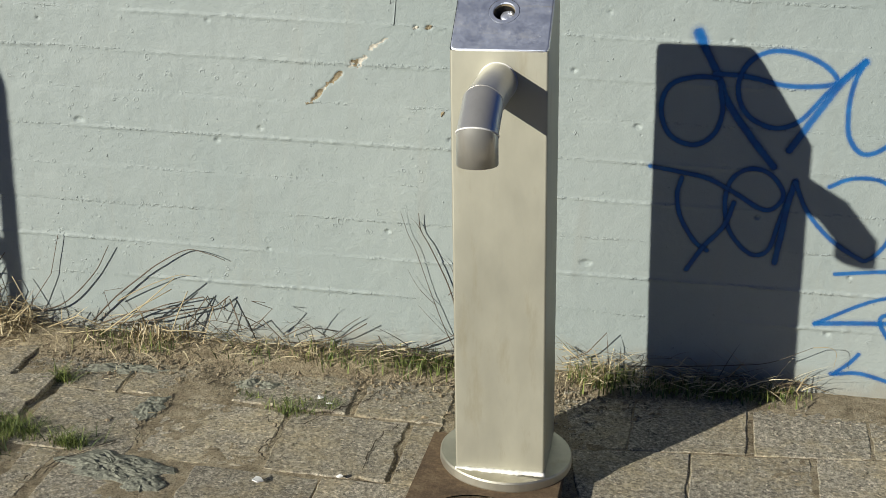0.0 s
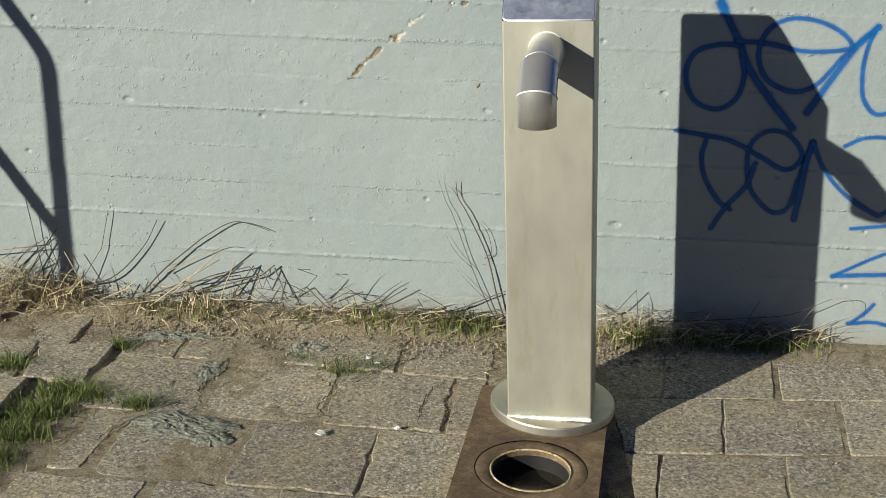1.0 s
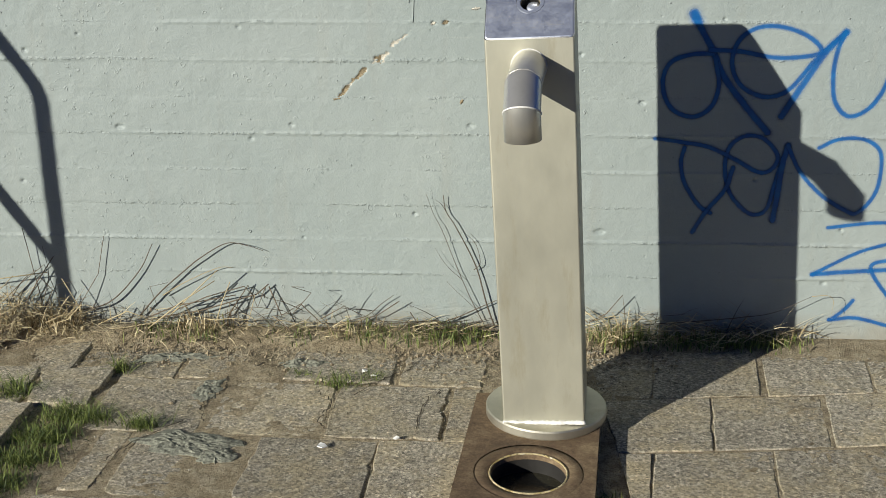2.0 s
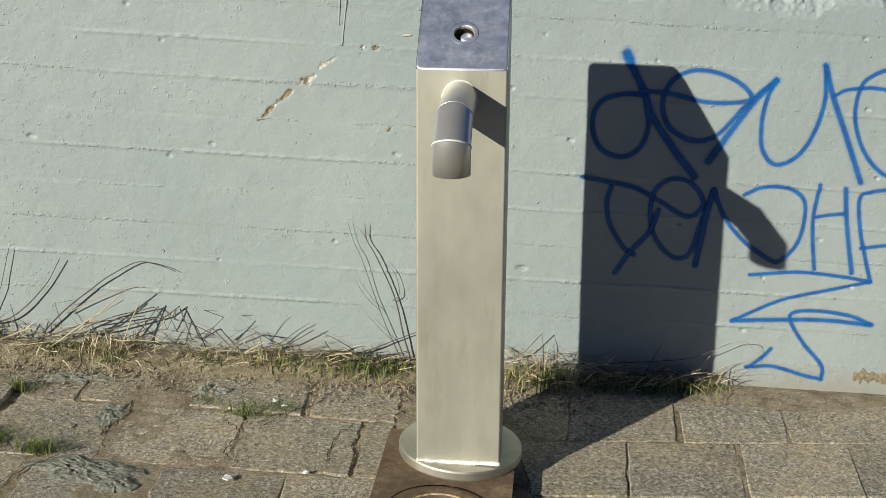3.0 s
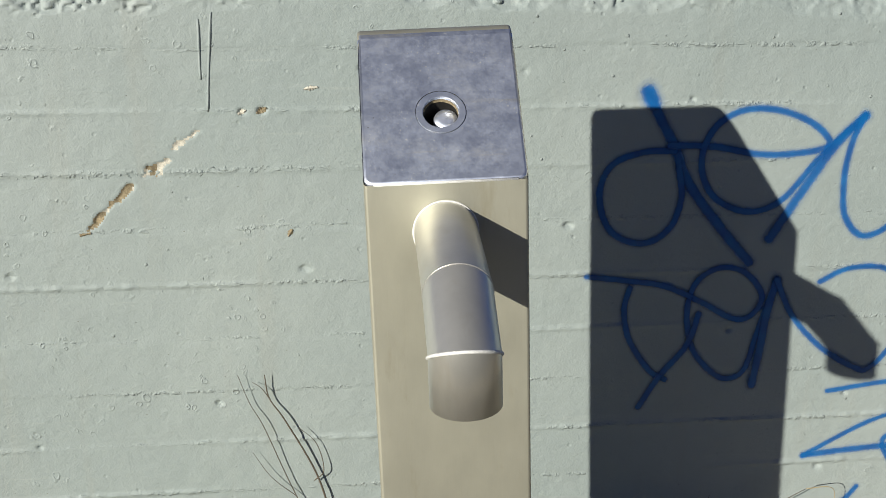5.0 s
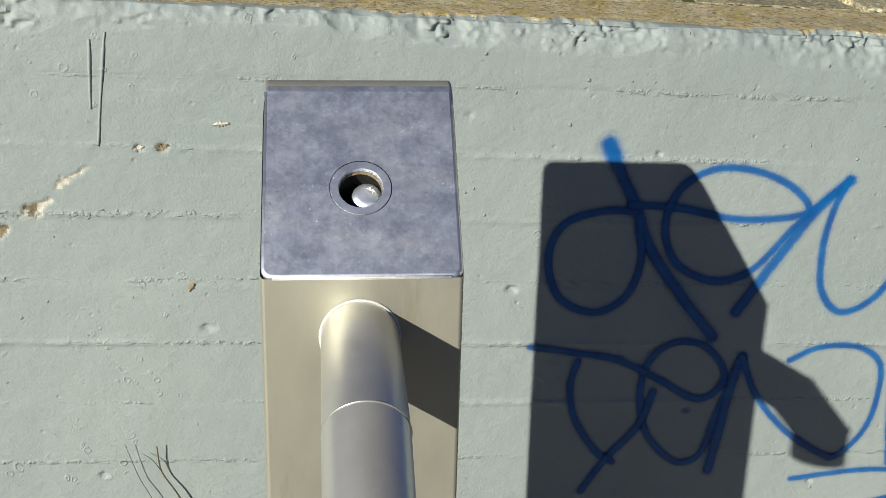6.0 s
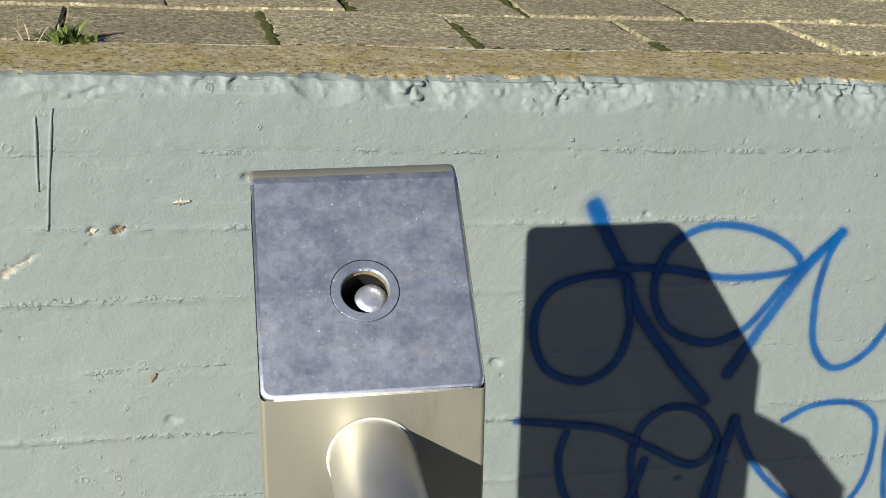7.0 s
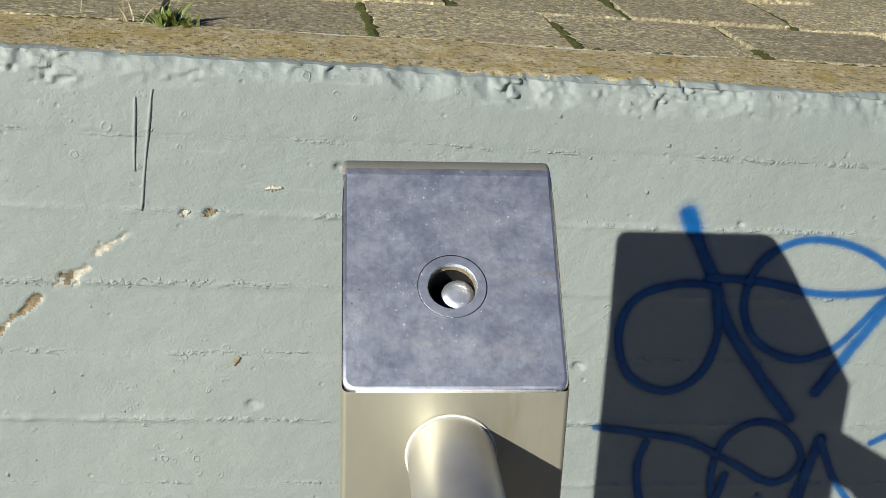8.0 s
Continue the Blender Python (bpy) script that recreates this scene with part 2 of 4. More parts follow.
def plain(name, tone, rough=0.85, scale=30, dark=0.6):
    k = Mat(name, rough)
    n = k.noise(scale, 6, 0.7)
    k.colour(k.mix(k.ramp(n, (0.35, 0.0), (0.68, 1.0)), tuple(x * dark for x in tone), tone))
    return k.bump(n, 0.35, 0.003).m


def blades(name, dark, light):
    k = Mat(name, 0.65)
    isl = k.node("ShaderNodeNewGeometry").outputs["Random Per Island"]
    k.colour(k.mix(isl, dark, light))
    k.put(k.bsdf.inputs["Transmission Weight"], 0.0)
    return k.m


M_WALL, M_CAP, M_SOIL = wall_paint(), cap_concrete(), soil()
M_SLAB = slab_concrete("grey_slab", (0.46, 0.415, 0.325))
M_SLAB_UP = slab_concrete("pale_slab", (0.68, 0.6, 0.37))
M_STEEL, M_PIPE, M_TOP = sheet_steel(), pipe_steel(), top_steel()
M_RUST, M_SPRAY = rust_iron(), spray_paint()
M_STRAW = blades("straw", (0.2, 0.14, 0.06), (0.72, 0.62, 0.4))
M_TWIG = blades("dead_twig", (0.05, 0.04, 0.03), (0.2, 0.15, 0.1))
M_GRASS = blades("green_grass", (0.04, 0.07, 0.015), (0.22, 0.26, 0.06))
M_WEED = blades("weed_leaf", (0.1, 0.16, 0.035), (0.3, 0.36, 0.1))
M_MOSS = plain("moss", (0.09, 0.1, 0.02), 0.95, 120, 0.4)
M_MOSS_SOIL = plain("mossy_soil", (0.16, 0.16, 0.045), 0.95, 9, 0.35)
M_BITUMEN = plain("dark_crust", (0.33, 0.335, 0.265), 0.95, 130, 0.25)
M_SPALL = plain("bare_aggregate", (0.7, 0.66, 0.56), 0.95, 150, 0.4)
M_BROWN = plain("stained_concrete", (0.36, 0.29, 0.18), 0.95, 160, 0.35)
M_CONCRETE = plain("stair_concrete", (0.4, 0.39, 0.36), 0.9, 12, 0.8)
M_RAIL = plain("rail_paint", (0.1, 0.11, 0.12), 0.5, 20, 0.8)
M_WHITE = plain("white_kerb_paint", (0.78, 0.78, 0.76), 0.7, 25, 0.85)
# dark ground added out of view to cut the light bounced into shadows
M_UNSEEN_DARK = plain("unseen_dark_ground", (0.045, 0.045, 0.045), 0.9, 90, 0.6)
# near-black that paints the shade inside the two round openings
M_SHADE = plain("painted_shade", (0.02, 0.018, 0.016), 0.7, 60)
M_WATER = plain("murky_water", (0.05, 0.046, 0.03), 0.08, 26, 0.4)
M_FLANGE = steel("dirty_steel", 0.55, (0.66, 0.63, 0.53), 0.7, 0.7).m
# near-white, so highlights on the plate edge and weld seam are painted in
M_WELD = plain("ground_weld", (0.86, 0.85, 0.81), 0.45, 140, 0.75)


# ---- building helpers ----
def mesh_of(name, bm, mats, smooth=False):
    me = bpy.data.meshes.new(name)
    bm.normal_update()
    bm.to_mesh(me)
    bm.free()
    for m in (mats if isinstance(mats, (list, tuple)) else [mats]):
        me.materials.append(m)
    if smooth:
        for p in me.polygons:
            p.use_smooth = True
    return me


def part(name, bm, mats, parent=None, label="", at=(0, 0, 0), smooth=False):
    """Links a bmesh, drawn in plan units round the point at, as one mesh object."""
    bmesh.ops.translate(bm, verts=bm.verts, vec=-Vector(at))
    bmesh.ops.scale(bm, verts=bm.verts, vec=(U, U, U))
    ob = new(name, mesh_of(name, bm, mats, smooth))
    ob.location = Vector(at) * U
    if parent:
        ob.parent = parent
        ob.matrix_parent_inverse = parent.matrix_basis.inverted() if parent.parent is None else (parent.parent.matrix_basis @ parent.matrix_basis).inverted()
    return tagged(ob, label)


def box(bm, x0, y0, z0, x1, y1, z1, bevel=0.0):
    r = bmesh.ops.create_cube(bm, size=1)
    vs = r["verts"]
    bmesh.ops.scale(bm, verts=vs, vec=(x1 - x0, y1 - y0, z1 - z0))
    bmesh.ops.translate(bm, verts=vs, vec=((x0 + x1) / 2, (y0 + y1) / 2, (z0 + z1) / 2))
    if bevel:
        es = list({e for v in vs for e in v.link_edges})
        bmesh.ops.bevel(bm, geom=es, offset=bevel, segments=2, profile=0.5, affect="EDGES")


def tube(bm, pts, radii, sides=8, caps=True):
    """A tube along pts with a radius at each of them."""
    pts = [Vector(p) for p in pts]
    span = pts[-1] - pts[0]
    far = min(range(3), key=lambda k: abs(span[k]))
    rings, up = [], (Vector((0, 0, 0)) + Vector([1.0 if k == far else 0.11 for k in range(3)])).normalized()
    for i, p in enumerate(pts):
        d = (pts[min(i + 1, len(pts) - 1)] - pts[max(i - 1, 0)]).normalized()
        a = d.cross(up)
        if a.length < 0.05:
            a = d.cross(Vector((1, 0, 0)))
        a.normalize()
        b = a.cross(d)
        rings.append([bm.verts.new(p + radii[i] * (math.cos(t) * a + math.sin(t) * b)) for t in (2 * math.pi * j / sides for j in range(sides))])
    for r, s in zip(rings, rings[1:]):
        for j in range(sides):
            bm.faces.new((r[j], r[(j + 1) % sides], s[(j + 1) % sides], s[j])).smooth = True
    if caps:
        bm.faces.new(rings[0][::-1])
        bm.faces.new(rings[-1])


def lathe(bm, profile, centre, sides=64):
    """A body of revolution round a vertical axis: profile is (radius, z)."""
    cx, cy = centre
    rings = [[bm.verts.new((cx + r * math.cos(2 * math.pi * j / sides), cy + r * math.sin(2 * math.pi * j / sides), z)) for j in range(sides)] for r, z in profile]
    for r, s in zip(rings, rings[1:]):
        for j in range(sides):
            bm.faces.new((r[j], r[(j + 1) % sides], s[(j + 1) % sides], s[j]))
    return rings


def spline(ctrl, n=8):
    """Catmull-Rom points through ctrl."""
    c = [np.array(p, float) for p in ctrl]
    c = [2 * c[0] - c[1], *c, 2 * c[-1] - c[-2]]
    out = []
    for a, b, d, e in zip(c, c[1:], c[2:], c[3:]):
        for i in range(n):
            t = i / n
            out.append(0.5 * (2 * b + (d - a) * t + (2 * a - 5 * b + 4 * d - e) * t * t + (3 * b - a - 3 * d + e) * t ** 3))
    return out + [c[-2]]


def lattice(seed):
    table = np.random.default_rng(seed).random((256, 256))

    def value(x, y):
        xi, yi = np.floor(x).astype(int), np.floor(y).astype(int)
        fx, fy = x - xi, y - yi
        fx, fy = fx * fx * (3 - 2 * fx), fy * fy * (3 - 2 * fy)
        g = lambda i, j: table[(xi + i) % 256, (yi + j) % 256]
        return (g(0, 0) * (1 - fx) + g(1, 0) * fx) * (1 - fy) + (g(0, 1) * (1 - fx) + g(1, 1) * fx) * fy
    return value


V1, V2, V3, V4 = (lattice(s) for s in (11, 12, 13, 14))


def rough_noise(v, x, y, f, octaves=3):
    return sum(v(x * f * 2 ** o + 17 * o, y * f * 2 ** o + 5 * o) / 2 ** o for o in range(octaves)) / (2 - 2 ** (1 - octaves)) - 0.5


BOARDS = [0.085, 0.2, 0.31, 0.42, 0.532, 0.647, 0.757, 0.87, 0.983, 1.098]


PITS = [(-0.126, 0.675, 0.011), (-1.19, 0.665, 0.014), (0.375, 0.748, 0.01), (0.265, 0.346, 0.016), (-0.235, 0.981, 0.008), (-0.2, 0.983, 0.009), (-0.02, 1.06, 0.008)]
PITS += [(rnd.uniform(-1.8, 1.4), rnd.uniform(0.15, 1.15), rnd.uniform(0.005, 0.009)) for _ in range(30)]


def relief(x, z):
    """How far the painted face stands out of its plane, in plan units: board marks, ridges, pits and the broken top edge."""
    x, z = np.asarray(x, float), np.asarray(z, float)
    h = 0.004 * rough_noise(V1, x, z, 2.0) + 0.0016 * rough_noise(V2, x, z, 30.0)
    step = np.zeros_like(h)
    for i, b in enumerate(BOARDS):
        zz = b + 0.004 * rough_noise(V3, x, x * 0 + i * 3.1, 1.5)
        side = 1 if i % 2 else -1
        step += side * 0.0009 / (1 + np.exp(-(z - zz) / 0.0025))
        on = np.clip(3 * rough_noise(V4, x, x * 0 + i * 7.3, 2.2) + 0.45, 0, 1)
        rag = 0.6 + 1.6 * V3(x * 70, x * 0 + i)
        h += on * rag * (0.0022 if i % 3 else -0.0007) * np.exp(-((z - zz) / 0.0042) ** 2)
    h += step
    for px, pz, pr in PITS:
        h -= 0.0055 * np.exp(-(((x - px) ** 2 + ((z - pz) * (1 + 60 * pr)) ** 2) / pr ** 2) ** 2) * (0.5 + V4(x * 160, z * 160))
    # arris: knocked off in bites with broken facets inside
    deep = 0.02 + 0.045 * np.clip(2.6 * rough_noise(V2, x, x * 0, 6.0, 4) + 0.3, 0, 1)
    d = np.clip((z - (WALL_TOP - deep)) / deep, 0, 1)
    facet = np.floor(5 * V4(x * 60 + 3 * V3(x * 30, z * 30), z * 60)) / 5 + 0.5 * V3(x * 130, z * 130)
    zone = np.clip((z - (WALL_TOP - 0.022 - 0.075 * np.clip(1.6 * rough_noise(V1, x, z, 5.0, 3) + 0.2, 0, 1))) / 0.012, 0, 1)
    chunk = np.clip((0.5 * V3(x * 52 + 2 * V2(x * 24, z * 24), z * 52) + 0.5 * V1(x * 118, z * 118) - 0.42) * 7, 0, 1)
    bite = np.clip(2.4 * rough_noise(V4, x, z * 0.5, 9.0, 2) + 0.35, 0, 1)
    h -= zone * 0.0085 * chunk * bite
    h -= d ** 1.5 * (0.005 + deep * (0.12 + 0.3 * facet)) + np.minimum(1, d * 6) * 0.0022 * (V1(x * 75, z * 75) - 0.2)
    # burst crack
    w, k = crack_reach(x, z)
    h -= 0.0045 * np.clip(w, 0, 1) * (0.4 + 0.9 * V2(x * 120, z * 120))
    return h


CRACK = [(-0.313, 0.948), (-0.351, 0.922), (-0.389, 0.878), (-0.43, 0.852), (-0.467, 0.818), (-0.52, 0.761)]


def crack_reach(x, z):
    """How far inside the burst crack a place on the wall lies (above 0: inside), and how far along it."""
    best, at = np.full(np.shape(x), 9.0), np.zeros(np.shape(x))
    for i, ((ax, az), (bx, bz)) in enumerate(zip(CRACK, CRACK[1:])):
        dx, dz = bx - ax, bz - az
        t = np.clip(((x - ax) * dx + (z - az) * dz) / (dx * dx + dz * dz), 0, 1)
        d = np.hypot(x - ax - t * dx, z - az - t * dz)
        at = np.where(d < best, (i + t) / 5, at)
        best = np.minimum(best, d)
    wide = np.interp(at, [0, 0.2, 0.42, 0.55, 0.7, 1], [0.003, 0.005, 0.009, 0.012, 0.005, 0.004])
    ragged = wide * (-0.5 + 2.6 * V1(x * 42, z * 42)) + 0.008 * (V3(x * 130, z * 130) - 0.5)
    return (ragged - best) / 0.004, at


# ---- wall ----
def grid_faces(nx, ny, base=0):
    i = np.arange(nx - 1)[:, None] * ny + np.arange(ny - 1)[None, :] + base
    return np.stack([i, i + ny, i + ny + 1, i + 1], -1).reshape(-1, 4)


def build_wall():
    xs = np.concatenate([np.linspace(-12, -2.1, 14)[:-1], np.linspace(-2.1, 1.7, 1150), np.linspace(1.7, 12, 14)[1:]])
    zs = np.concatenate([np.linspace(-0.06, WALL_TOP - 0.07, 330)[:-1], np.linspace(WALL_TOP - 0.07, WALL_TOP, 34)])
    X, Z = np.meshgrid(xs, zs, indexing="ij")
    front = np.stack([X, -relief(X, Z), Z], -1)
    lip = front[:, -1, 1]
    drop = 0.016 * np.clip(2.6 * rough_noise(V2, xs, xs * 0, 6.0, 4) + 0.3, 0, 1) * (0.4 + 0.9 * V4(xs * 40, xs * 0))
    front[:, -1, 2] -= drop
    front[:, -2, 2] -= drop * 0.5
    ys = np.linspace(0, 1, 46) ** 1.3
    XX, T = np.meshgrid(xs, ys, indexing="ij")
    Y = lip[:, None] + (0.222 - lip[:, None]) * T
    Zt = WALL_TOP + 0.006 * rough_noise(V1, XX, Y, 14, 4) * np.minimum(1, T * 4) - drop[:, None] * np.clip(1 - T * 9, 0, 1) - 0.004 * np.clip(1 - T * 12, 0, 1)
    top = np.stack([XX, Y, Zt], -1)
    nx, nz, ny = len(xs), len(zs), len(ys)
    verts = np.concatenate([front.reshape(-1, 3), top.reshape(-1, 3)])
    f1, f2 = grid_faces(nx, nz), grid_faces(nx, ny, nx * nz)
    back = np.array([[x, y, z] for x in (-12, 12) for y, z in ((0.222, WALL_TOP), (0.222, -0.15), (0.02, -0.15), (0.02, WALL_TOP - 0.05))])
    b = len(verts)
    verts = np.concatenate([verts, back]) * U
    extra = [[b, b + 1, b + 5, b + 4], [b + 1, b + 2, b + 6, b + 5], [b, b + 3, b + 2, b + 1], [b + 4, b + 5, b + 6, b + 7]]
    me = bpy.data.meshes.new("wall_north")
    me.from_pydata(verts.tolist(), [], f1.tolist() + f2.tolist() + extra)
    me.materials.append(M_WALL)
    me.materials.append(M_CAP)
    me.materials.append(M_SPALL)
    me.materials.append(M_BROWN)
    idx = np.zeros(len(me.polygons), int)
    mx, mz = (X[:-1, :-1] + X[1:, 1:]) / 2, (Z[:-1, :-1] + Z[1:, 1:]) / 2
    inside, at = crack_reach(mx, mz)
    earth = V2(mx * 60, mz * 60) + 0.35 * np.clip((at - 0.35) * 4, -0.6, 1) > 0.62
    idx[:len(f1)] = np.where(inside > 0.1, np.where(earth, 3, 2), 0).ravel()
    idx[len(f1):len(f1) + len(f2)] = 1
    # paint laps a little over the broken arris
    t = np.tile(np.arange(ny - 1), nx - 1)
    col = np.repeat(np.arange(nx - 1), ny - 1)
    lap = 3 + 5 * V3(xs[col] * 24, xs[col] * 0) + 3 * V4(xs[col] * 120, t * 0.7)
    idx[len(f1):len(f1) + len(f2)] = np.where(t < lap, 0, 1)
    me.polygons.foreach_set("material_index", idx)
    me.polygons.foreach_set("use_smooth", np.ones(len(idx), bool))
    me.update()
    return tagged(new("wall_north", me), "low grey painted board-marked concrete retaining wall", "wall", kind="structure")


wall = build_wall()


def spray(width, ctrl):
    """One sprayed stroke that lies on the relief of the wall."""
    pts = spline(ctrl, 7)
    bm = bmesh.new()
    uv = bm.loops.layers.uv.new("UVMap")
    w = width * 2.25
    d0, d1 = pts[0] - pts[1], pts[-1] - pts[-2]
    d0, d1 = d0 / (np.linalg.norm(d0) + 1e-9), d1 / (np.linalg.norm(d1) + 1e-9)
    ends = (0.5, 0.33, 0.17)
    tail = [*ends, *[0.0] * len(pts), *ends[::-1]]
    pts = [*[pts[0] + d0 * w * e for e in ends], *pts, *[pts[-1] + d1 * w * e for e in ends[::-1]]]
    rows = []
    for i, p in enumerate(pts):
        d = pts[min(i + 1, len(pts) - 1)] - pts[max(i - 1, 0)]
        d = d / (np.linalg.norm(d) + 1e-9)
        n = np.array((-d[1], d[0]))
        row = []
        for j in range(7):
            q = p + n * w * (j / 6 - 0.5)
            row.append((bm.verts.new((q[0], -float(relief(q[0], q[1])) - 0.0022 - STROKE[0], q[1])), j / 6))
        rows.append(row)
    for i, (r, s) in enumerate(zip(rows, rows[1:])):
        for j in range(6):
            f = bm.faces.new((r[j][0], s[j][0], s[j + 1][0], r[j + 1][0]))
            f.smooth = True
            for l, (_, u), v in zip(f.loops, (r[j], s[j], s[j + 1], r[j + 1]), (tail[i], tail[i + 1], tail[i + 1], tail[i])):
                l[uv].uv = (u, v)
    STROKE[0] += 0.00012
    ob = part("spray_stroke", bm, M_SPRAY, GRAFFITI)
    ob.visible_shadow = False


STROKE = [0.0]
GRAFFITI = tagged(new("graffiti"), "blue sprayed graffiti scrawl on the grey wall", "graffiti")
spray(.017, [(0.513, 1.008), (0.545, 0.948), (0.571, 0.903), (0.608, 0.826), (0.676, 0.740), (0.745, 0.662)])
spray(.012, [(0.572, 0.895), (0.511, 0.893), (0.451, 0.868), (0.432, 0.805), (0.459, 0.735), (0.523, 0.708), (0.575, 0.738), (0.594, 0.802), (0.581, 0.872)])
spray(.012, [(0.563, 0.906), (0.648, 0.902), (0.756, 0.884), (0.856, 0.892), (0.877, 0.911), (0.835, 0.948), (0.764, 0.973), (0.695, 0.971), (0.645, 0.936), (0.627, 0.873), (0.656, 0.803), (0.728, 0.769), (0.796, 0.791), (0.865, 0.880), (0.941, 0.959)])
spray(.017, [(0.944, 0.959), (0.893, 0.904), (0.840, 0.816), (0.780, 0.711)])
spray(.012, [(0.941, 0.959), (0.923, 0.904), (0.918, 0.834), (0.931, 0.755), (0.975, 0.713), (1.034, 0.742), (1.072, 0.814), (1.088, 0.909), (1.076, 1.009)])
spray(.015, [(1.076, 1.009), (1.105, 0.933), (1.166, 0.809), (1.230, 0.675)])
spray(.010, [(1.113, 0.925), (1.149, 0.945), (1.225, 0.954), (1.285, 0.945), (1.367, 0.927)])
spray(.011, [(1.337, 1.034), (1.275, 1.017), (1.220, 0.994), (1.186, 0.958), (1.181, 0.872), (1.217, 0.779), (1.272, 0.716), (1.318, 0.698), (1.398, 0.711)])
spray(.011, [(0.418, 0.642), (0.497, 0.631), (0.576, 0.617), (0.658, 0.578), (0.724, 0.542), (0.763, 0.548), (0.780, 0.590), (0.739, 0.641), (0.683, 0.652), (0.639, 0.619), (0.628, 0.553), (0.650, 0.471), (0.711, 0.410), (0.758, 0.423), (0.778, 0.507), (0.807, 0.623)])
spray(.011, [(0.506, 0.615), (0.498, 0.566), (0.514, 0.501), (0.558, 0.435), (0.594, 0.411)])
spray(.012, [(0.544, 0.350), (0.583, 0.419), (0.633, 0.487), (0.652, 0.554)])
spray(.015, [(0.781, 0.390), (0.788, 0.474), (0.795, 0.557), (0.807, 0.623)])
spray(.011, [(0.807, 0.623), (0.850, 0.542), (0.921, 0.469), (0.998, 0.421), (1.030, 0.418), (1.072, 0.473), (1.084, 0.548), (1.072, 0.614), (1.021, 0.645), (0.951, 0.643), (0.898, 0.617)])
spray(.011, [(1.114, 0.660), (1.109, 0.565), (1.119, 0.483), (1.137, 0.399)])
spray(.010, [(1.118, 0.562), (1.156, 0.570), (1.195, 0.576)])
spray(.013, [(1.190, 0.653), (1.213, 0.535), (1.250, 0.393)])
spray(.011, [(1.389, 0.663), (1.324, 0.658), (1.265, 0.648), (1.236, 0.626), (1.251, 0.536), (1.285, 0.436), (1.310, 0.369)])
spray(.010, [(1.264, 0.473), (1.347, 0.488), (1.413, 0.493)])
spray(.010, [(0.947, 0.369), (1.090, 0.386), (1.220, 0.380), (1.310, 0.369)])
spray(.010, [(1.310, 0.369), (1.177, 0.331), (1.052, 0.294), (0.914, 0.218)])
spray(.013, [(0.914, 0.218), (1.027, 0.228), (1.189, 0.237), (1.336, 0.231)])
spray(.011, [(1.336, 0.231), (1.268, 0.256), (1.169, 0.266), (1.097, 0.257), (1.092, 0.226), (1.141, 0.157), (1.207, 0.087), (1.212, 0.042)])
spray(.011, [(1.212, 0.042), (1.161, 0.050), (1.059, 0.075), (0.978, 0.068)])
spray(.011, [(1.045, 0.133), (1.023, 0.104), (0.986, 0.070)])


spray(0.026, [(0.511, 1.011), (0.515, 1.003), (0.521, 0.992)])

# ---- ground ----
def build_ground():
    xs = np.concatenate([-np.geomspace(60, 2.4, 14)[:-1], np.linspace(-2.4, 1.9, 520), np.geomspace(1.9, 60, 14)[1:]])
    ys = np.concatenate([-np.geomspace(60, 1.5, 16)[:-1], np.linspace(-1.5, 0.06, 210)])
    X, Y = np.meshgrid(xs, ys, indexing="ij")
    near = np.clip((1.9 - np.abs(X + 0.2)) / 0.5, 0, 1) * np.clip((Y + 1.5) / 0.3, 0, 1)
    heap = np.exp(-((Y + 0.05) / 0.07) ** 2) * (0.014 + 0.03 * V1(X * 3, X * 0)) * np.clip(1.2 - X * 1.2, 0.25, 1)
    sandy = 0.022 * np.clip(rough_noise(V2, X, Y, 4.0) + 0.1 - 0.7 * np.abs(Y + 0.3), 0, 0.4) * np.clip(-X * 1.4, 0, 1) * np.clip((Y + 0.95) * 3, 0, 1)
    Z = np.where(X < 0, -0.0045, -0.003) + near * (heap + sandy + 0.0045 * rough_noise(V3, X, Y, 16, 4) + 0.0045 * rough_noise(V4, X, Y, 75, 2))
    Z = np.where((X - 0.05) ** 2 + (Y + 0.92) ** 2 < 0.125 ** 2, -0.2, Z)
    me = bpy.data.meshes.new("ground")
    me.from_pydata((np.stack([X, Y, Z], -1).reshape(-1, 3) * U).tolist(), [], grid_faces(len(xs), len(ys)).tolist())
    me.materials.append(M_SOIL)
    me.materials.append(M_UNSEEN_DARK)
    # unseen outer ground is made dark so it bounces little light
    cx, cy = (X[:-1, :-1] + X[1:, 1:]) / 2, (Y[:-1, :-1] + Y[1:, 1:]) / 2
    me.polygons.foreach_set("material_index", ((cy < -1.45) | (np.abs(cx) > 2.2)).astype(int).ravel())
    me.polygons.foreach_set("use_smooth", np.ones(len(me.polygons), bool))
    tagged(new("ground", me), "sandy soil between the paving slabs and along the wall", "ground", kind="structure")
    bm = bmesh.new()
    q = [bm.verts.new(p) for p in ((-60, 0.21, WALL_TOP - 0.009), (60, 0.21, WALL_TOP - 0.009), (60, 80, WALL_TOP - 0.009), (-60, 80, WALL_TOP - 0.009))]
    bm.faces.new(q)
    tagged(part("ground_upper", bm, M_MOSS_SOIL), "soil under the upper paving behind the wall", "ground", kind="structure")


build_ground()


def clip_poly(poly, p, n):
    """The part of a polygon on the side of the line through p to which n points."""
    out = []
    for a, b in zip(poly, poly[1:] + poly[:1]):
        da, db = (a - p).dot(n), (b - p).dot(n)
        if da >= 0:
            out.append(a)
        if da * db < 0:
            out.append(a + (b - a) * (da / (da - db)))
    return out


